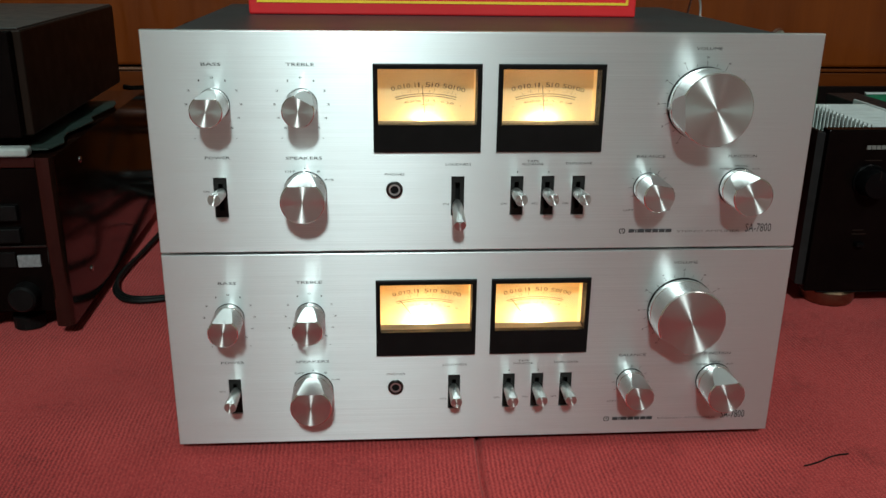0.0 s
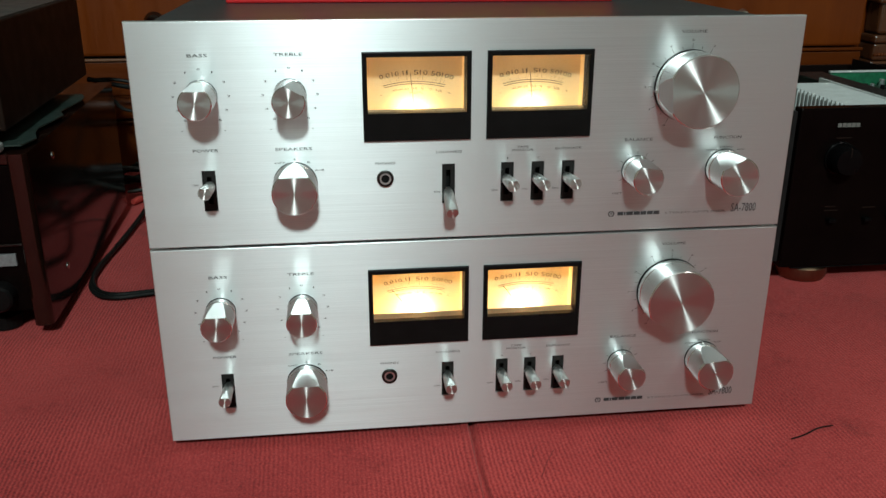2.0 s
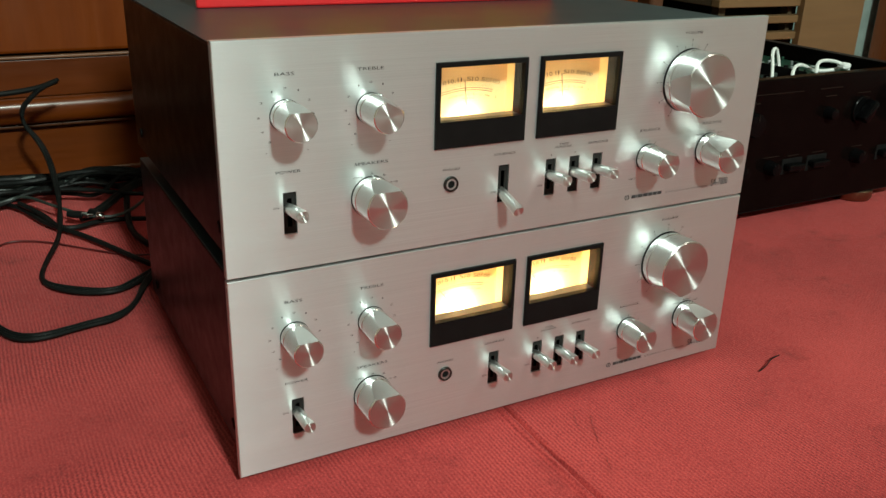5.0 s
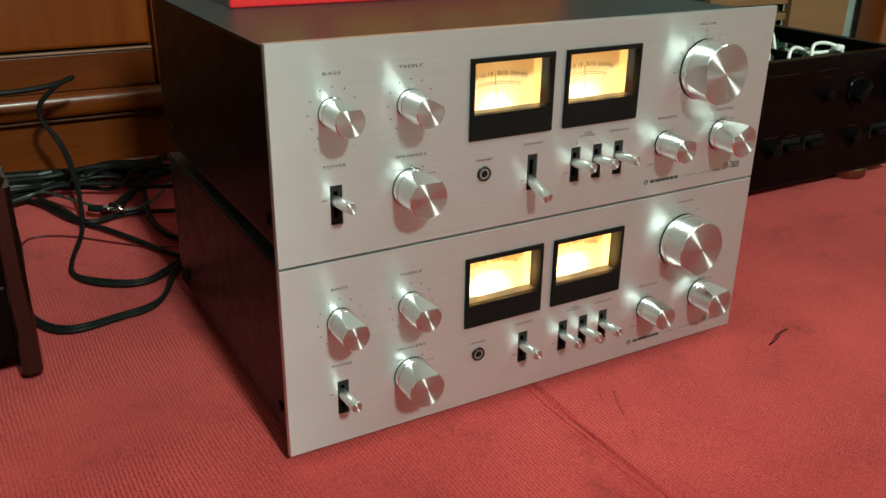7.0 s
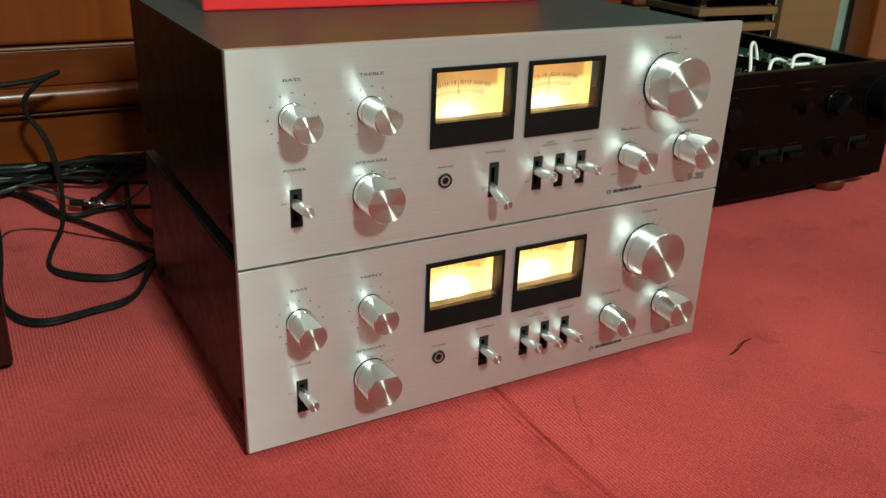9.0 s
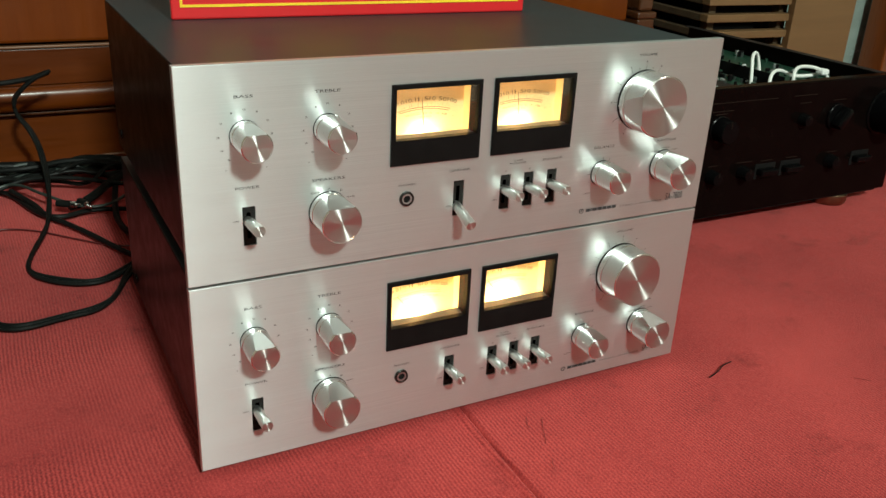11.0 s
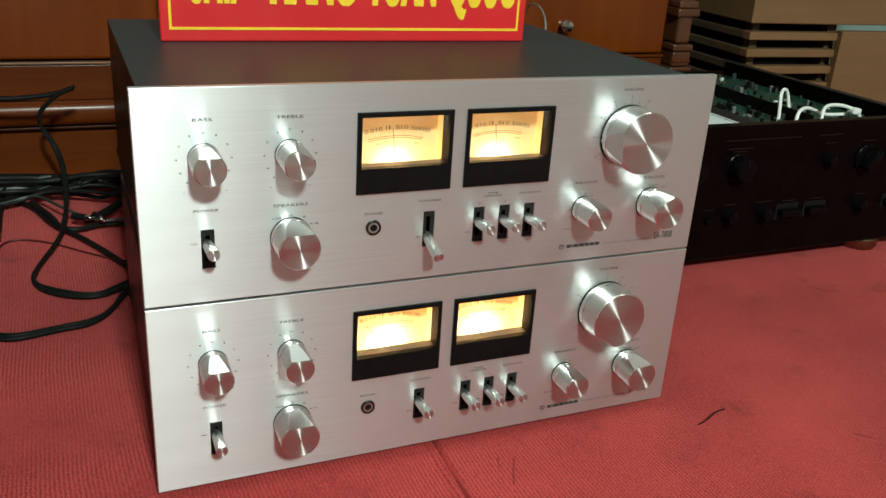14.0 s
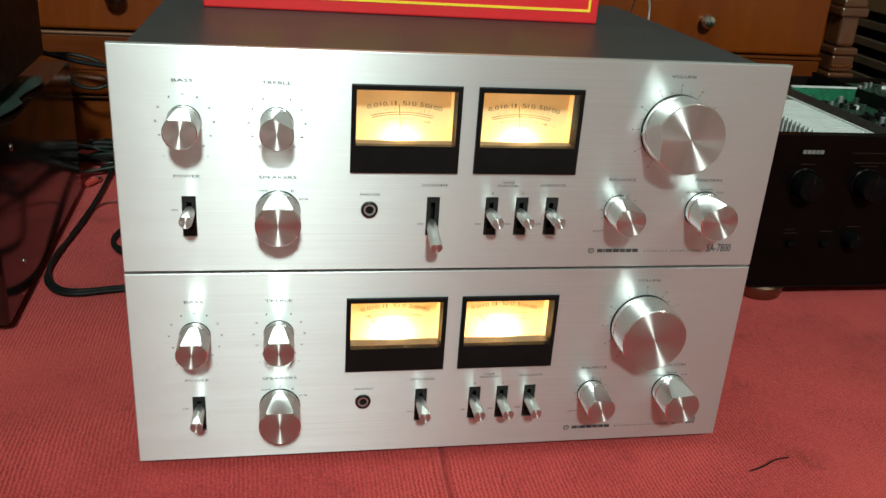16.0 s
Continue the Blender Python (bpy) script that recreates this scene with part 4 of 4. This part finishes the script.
# ---- the dark stack on the other side ----
def left_stack():
    m = pose(-0.3455, 0.200, 0, 0, 0, 2.0)
    low = thing("wooden_cased_receiver", "dark rosewood-cased receiver with a black front, on the carpet", "receiver", m=m)
    for x0, x1 in ((-0.440, -0.4235), (-0.0165, 0.0)):
        cheek = bmesh.new()
        add_box(cheek, x0, x1, -0.003, 0.36, 0.011, 0.166)
        rim = [e for e in cheek.edges if all(v.co.y < 0 for v in e.verts) and abs(e.verts[0].co.z - e.verts[1].co.z) > 0.1]
        bmesh.ops.bevel(cheek, geom=rim, offset=0.006, segments=5, affect="EDGES", profile=0.5)
        part("side_cheek", cheek, ROSEWOOD, low, "glossy rosewood side cheek with a rounded front edge", True)
    part("top_board", box(-0.4234, -0.0166, 0.004, 0.36, 0.1560, 0.1655, 0.001), ROSEWOOD, low, "rosewood top board")
    for y, z in ((0.072, 0.147), (0.066, 0.041)):
        screw = part("screw", lathe([(0.0032, 0), (0.0032, -0.0008), (0.0022, -0.0016), (0, -0.0018)], 16, "X"), SILVER, low, "small bright side screw", True)
        screw.matrix_basis = pose(0.0, y, z, 0, 0, 180)
    part("front_panel", box(-0.424, -0.016, 0.006, 0.02, 0.023, 0.155, 0.001), GLOSS_BLACK, low)
    part("back_panel", box(-0.424, -0.016, 0.34, 0.35, 0.023, 0.155), MATT_BLACK, low)
    part("trim_plate", box(-0.043, -0.0235, 0.0035, 0.007, 0.066, 0.077, 0.0005), INK_GREY, low, "dull silver trim plate")
    part("trim_line", box(-0.42, -0.0172, 0.0040, 0.007, 0.0840, 0.0858, 0.0003), DARK_METAL, low)
    part("dark_plate", box(-0.42, -0.0445, 0.0040, 0.007, 0.066, 0.080, 0.0005), BLACK, low)
    for i in range(6):
        part("button", box(-0.060 - 0.030 * i, -0.036 - 0.030 * i, -0.001, 0.007, 0.090, 0.103, 0.001), BLACK, low)
        part("key", box(-0.060 - 0.030 * i, -0.036 - 0.030 * i, -0.001, 0.007, 0.110, 0.124, 0.001), BLACK, low)
    for i in range(4):
        k = part("knob", lathe([(0.012, 0), (0.012, -0.014), (0.010, -0.016), (0, -0.016)], 28), BLACK, low, "black knob", True)
        k.matrix_basis = pose(-0.040 - 0.045 * i, 0.006, 0.040)
    for x in (-0.40, -0.05):
        for y in (0.03, 0.26):
            f = part("foot", lathe([(0, 0), (0.014, 0), (0.014, 0.0115), (0, 0.0115)], 20, "Z"), BLACK, low)
            f.matrix_basis = pose(x, y, 0)
    sheet = thing("plastic_sheet", "crumpled green plastic sheet lying between the stacked boxes", "sheet", m=m @ pose(0, 0, 0.1665))
    bm = bmesh.new()
    grid = [[bm.verts.new((-0.40 + (0.394 + 0.006 * math.sin(j * 1.7)) * i / 12, 0.01 + 0.25 * j / 10, 0.0040 + 0.0035 * noise.noise(Vector((i * 0.7, j * 0.9, 1))))) for i in range(13)] for j in range(11)]
    for j in range(10):
        for i in range(12):
            bm.faces.new((grid[j][i], grid[j][i + 1], grid[j + 1][i + 1], grid[j + 1][i]))
    out = bmesh.ops.extrude_face_region(bm, geom=bm.faces[:])
    for v in out["geom"]:
        if isinstance(v, bmesh.types.BMVert):
            v.co.z -= 0.0012
    part("sheet", bm, PLASTIC_SHEET, sheet, "", True)
    paper = thing("plastic_fold", "pale grey folded plastic lying on the wooden-cased receiver", "plastic sheet", m=m @ pose(0, 0, 0.1662))
    part("leaf", box(-0.30, -0.019, -0.004, 0.010, 0.0005, 0.0085, 0.0025, 3), GREY_FOLD, paper)
    up = thing("black_receiver", "black stereo receiver stacked on a wooden-cased receiver", "receiver", m=m @ pose(-0.0165, 0.001, 0.172))
    part("case", box(-0.43, 0.0, 0.012, 0.315, 0.010, 0.098, 0.002), BROWN_CASE, up)
    # The lid's grey base colour holds the light that the top reflects.
    part("lid", box(-0.428, -0.002, 0.0135, 0.313, 0.0982, 0.0992, 0.0003), LID_SHEEN, up, "satin lid with its reflected light put into a grey colour")
    part("front_panel", box(-0.435, -0.006, 0.0, 0.012, 0.010, 0.098, 0.002), GLOSS_BLACK, up)
    for i in range(5):
        part("button", box(-0.055 - 0.03 * i, -0.033 - 0.03 * i, -0.006, 0.001, 0.036, 0.044, 0.001), BLACK, up)
    part("trim_line", box(-0.42, -0.02, -0.0008, 0.001, 0.068, 0.070), DARK_METAL, up)
    part("display", box(-0.30, -0.020, -0.0006, 0.001, 0.050, 0.086, 0.0004), DARK_GLASS, up, "dark greenish display window")
    for x in (-0.40, -0.04):
        for y in (0.04, 0.27):
            f = part("foot", lathe([(0, 0), (0.012, 0), (0.012, 0.011), (0, 0.011)], 20, "Z"), BLACK, up)
            f.matrix_basis = pose(x, y, 0)


left_stack()


# ---- timber beyond the black amplifier ----
def crate():
    c = thing("slatted_crate", "stacked pale wooden slats forming an open crate", "crate", m=pose(0.885, 0.715, 0, 0, 0, -4))
    for i in range(7):
        z = 0.016 + i * 0.0305
        part("slat", box(0.0, 0.215, 0.0, 0.022, z, z + 0.0140, 0.0015), PINE, c)
        # The side slats' shade is painted in with the darker brown.
        part("side_slat", box(0.0005, 0.019, 0.0225, 0.30, z, z + 0.0140, 0.0015), SHADE_BROWN, c)
    part("post", box(0.0205, 0.036, 0.0235, 0.043, 0.0, 0.2282), SHADE_BROWN, c)
    part("post", box(0.190, 0.210, 0.0235, 0.043, 0.0, 0.2282), SHADE_BROWN, c)
    # Black sheets added inside the crate for the darkness in the slat gaps.
    part("inner_board", box(0.0205, 0.030, 0.045, 0.30, 0.0, 0.2282), MATT_BLACK, c)
    part("top_beam", box(-0.004, 0.372, -0.003, 0.28, 0.2285, 0.40, 0.002), PINE, c, "pale top board")
    part("back_board", box(0.0365, 0.258, 0.10, 0.112, 0.0, 0.228), MATT_BLACK, c)
    b = thing("plywood_board", "pale plywood board standing on edge beside the slats", "board", m=pose(1.078, 0.690, 0, 0, 0, -6))
    part("board", box(0.0, 0.150, 0.0, 0.018, 0.0, 0.218, 0.001), PINE, b)
    g = thing("glass_panel", "dull grey-green glass panel standing against the wall", "panel", m=pose(1.262, 0.74, 0))
    part("panel", box(0.0, 0.10, 0.0, 0.006, 0.0, 0.50), GLASS_TEAL, g)
    p = thing("wooden_post", "dark reddish varnished wooden post", "post", m=pose(1.33, 0.66, 0))
    part("post", box(0.0, 0.16, 0.0, 0.06, 0.0, 0.70, 0.004), CHERRY_UP, p)


crate()


# ---- cables and small things on the carpet ----
def cable(label, pts, r, mat=None, twin=False):
    """A cable through the points; a twin one has two cores side by side that lean over each other."""
    bm = tube(pts, r * 0.85)
    if twin:
        tube([(x + r * (0.9 if k % 3 else -0.6), y + r * 1.35, z + r * (0.2 + 0.5 * (k % 2))) for k, (x, y, z) in enumerate(pts)], r * 0.8, bm=bm)
    return tagged(shell("cable", bm, mat or RUBBER, None, "", True), label, "cable", "tangled cables")


FZ = 0.0035
CABLE = "black rubber cable lying in loops on the carpet"
cable(CABLE, [(-0.08, 0.48, FZ), (-0.14, 0.43, FZ), (-0.185, 0.392, FZ), (-0.212, 0.358, FZ), (-0.240, 0.343, FZ), (-0.276, 0.362, FZ), (-0.298, 0.395, FZ), (-0.292, 0.44, FZ), (-0.272, 0.50, FZ + 0.003), (-0.262, 0.55, FZ + 0.006), (-0.258, 0.60, 0.03), (-0.262, 0.66, 0.07), (-0.287, 0.672, 0.11), (-0.262, 0.664, 0.140), (-0.238, 0.660, 0.152)], 0.0029, None, True)
cable(CABLE, [(-0.238, 0.663, 0.151), (-0.26, 0.668, 0.142), (-0.31, 0.675, 0.136), (-0.36, 0.68, 0.138), (-0.42, 0.69, 0.150)], 0.0040)
cable(CABLE, [(-0.08, 0.45, FZ), (-0.14, 0.42, FZ), (-0.182, 0.392, FZ), (-0.205, 0.355, FZ), (-0.226, 0.304, FZ), (-0.246, 0.283, FZ), (-0.270, 0.281, FZ), (-0.318, 0.268, FZ), (-0.341, 0.296, FZ), (-0.346, 0.34, FZ), (-0.341, 0.43, FZ), (-0.336, 0.54, FZ), (-0.335, 0.64, 0.008), (-0.335, 0.69, 0.012)], 0.0028, None, True)
cable("grey-green cable running along the foot of the sideboard", [(-0.45, 0.66, 0.006), (-0.38, 0.68, 0.010), (-0.32, 0.70, 0.012), (-0.24, 0.705, 0.014), (-0.16, 0.70, 0.012), (-0.08, 0.70, 0.010), (0.0, 0.71, 0.008)], 0.0060, RUBBER_GREY)
cable("thin grey cable crossing the carpet behind the amplifiers", [(-0.37, 0.62, 0.010), (-0.320, 0.648, 0.012), (-0.293, 0.649, 0.018), (-0.267, 0.588, 0.020), (-0.227, 0.540, 0.014), (-0.188, 0.546, 0.012), (-0.137, 0.641, 0.012), (-0.10, 0.68, 0.012)], 0.0022, RUBBER_GREY)
TANGLE = "black cable in a tangle at the sideboard's foot"
cable(TANGLE, [(-0.36, 0.70, 0.006), (-0.302, 0.651, 0.006), (-0.279, 0.567, 0.006), (-0.250, 0.521, 0.006), (-0.224, 0.467, 0.006), (-0.191, 0.387, 0.006), (-0.16, 0.36, 0.005)], 0.0036)
cable(TANGLE, [(-0.36, 0.735, 0.020), (-0.278, 0.704, 0.024), (-0.239, 0.692, 0.024), (-0.207, 0.671, 0.016), (-0.173, 0.652, 0.012), (-0.189, 0.559, 0.010), (-0.195, 0.492, 0.006), (-0.177, 0.434, 0.005), (-0.14, 0.41, 0.005)], 0.0044)
cable(TANGLE, [(-0.240, 0.560, 0.010), (-0.227, 0.565, 0.010), (-0.207, 0.583, 0.014), (-0.177, 0.633, 0.016), (-0.139, 0.669, 0.016), (-0.08, 0.68, 0.012)], 0.0062)
cable(TANGLE, [(-0.37, 0.63, 0.008), (-0.321, 0.647, 0.008), (-0.285, 0.653, 0.020), (-0.251, 0.643, 0.022), (-0.217, 0.633, 0.020), (-0.182, 0.606, 0.018), (-0.12, 0.60, 0.012)], 0.0034)
cable(TANGLE, [(-0.30, 0.63, 0.014), (-0.275, 0.578, 0.010), (-0.268, 0.543, 0.008), (-0.247, 0.538, 0.006), (-0.226, 0.551, 0.006), (-0.199, 0.550, 0.006), (-0.15, 0.53, 0.006)], 0.0036)
cable("thin dark red wire lying on the carpet", [(-0.345, 0.43, 0.002), (-0.338, 0.500, 0.002), (-0.324, 0.537, 0.002), (-0.286, 0.522, 0.002), (-0.247, 0.479, 0.002), (-0.206, 0.438, 0.002), (-0.18, 0.43, 0.002)], 0.0011, DARK_RED)
rc = random.Random(5)
for k in range(12):
    y0 = rc.uniform(0.655, 0.725)
    pts, x = [], -0.44 + rc.uniform(-0.04, 0.10)
    while x < -0.10:
        pts.append((x, y0 + rc.uniform(-0.028, 0.022), 0.005 + rc.uniform(0, 0.024)))
        x += rc.uniform(0.025, 0.06)
    if len(pts) > 3:
        cable(TANGLE, pts, rc.choice([0.0025, 0.0034, 0.0044]), rc.choice([None, None, RUBBER_GREY]))
cable("thin black cable between the stacks", [(-0.42, 0.69, 0.148), (-0.385, 0.69, 0.150), (-0.345, 0.69, 0.140), (-0.330, 0.68, 0.122), (-0.345, 0.67, 0.108), (-0.375, 0.67, 0.110), (-0.39, 0.68, 0.128), (-0.40, 0.69, 0.10), (-0.40, 0.68, 0.008)], 0.0030)
cable("thin tan cord lying along the plinth", [(-0.32, 0.735, 0.004), (-0.26, 0.742, 0.009), (-0.20, 0.744, 0.014), (-0.14, 0.742, 0.016), (-0.08, 0.738, 0.010), (0.0, 0.73, 0.004)], 0.0022, PALE_EDGE)
cable("thin pale wire rising behind the amplifiers", [(0.22, 0.345, 0.003), (0.235, 0.335, 0.08), (0.246, 0.330, 0.20), (0.253, 0.336, 0.276), (0.262, 0.372, 0.296), (0.272, 0.43, 0.290), (0.285, 0.50, 0.15), (0.29, 0.52, 0.02), (0.30, 0.56, 0.003)], 0.0013, STEEL)
for x, y, a in ((-0.222, 0.545, 20), (-0.238, 0.552, 60), (-0.350, 0.606, 155)):
    p = thing("phono_plug", "small phono plug with a metal tip on the tangled cables", "plug", "phono plugs", pose(x, y, 0.016 if a < 100 else 0.005, 0, 0, a))
    part("sleeve", lathe([(0, 0), (0.0042, 0), (0.0046, 0.010), (0.0035, 0.018), (0, 0.018)], 14), RED_PLUG if a == 155 else RUBBER, p, "", True)
    part("tip", lathe([(0.0038, 0), (0.0038, -0.006), (0.0015, -0.006), (0.0015, -0.012), (0, -0.013)], 14), SILVER, p, "", True)
tagged(shell("thread", tube([(0.2235, -0.0392, 0.0004), (0.236, -0.0360, 0.0009), (0.2490, -0.0285, 0.0011), (0.262, -0.0262, 0.0006)], 0.00055, 6), RUBBER, None, "", True), "curved scrap of black thread lying on the carpet", "thread", "scraps of thread")
# Thin sunk strands whose dark red paints the shade of carpet creases.
for p0, p1 in (((0.041, -0.025), (0.035, -0.038)), ((0.052, -0.031), (0.036, -0.062)), ((0.030, -0.079), (0.024, -0.092)), ((0.347, -0.091), (0.357, -0.101))):
    mid = ((p0[0] + p1[0]) / 2 - 0.001, (p0[1] + p1[1]) / 2, 0.0002)
    tagged(shell("thread", tube([(*p0, -0.0006), mid, (*p1, -0.0006)], 0.00022, 6), CREASE_RED, None, "", True), "short dark red strand standing in for a dark crease in the carpet", "thread", "scraps of thread")
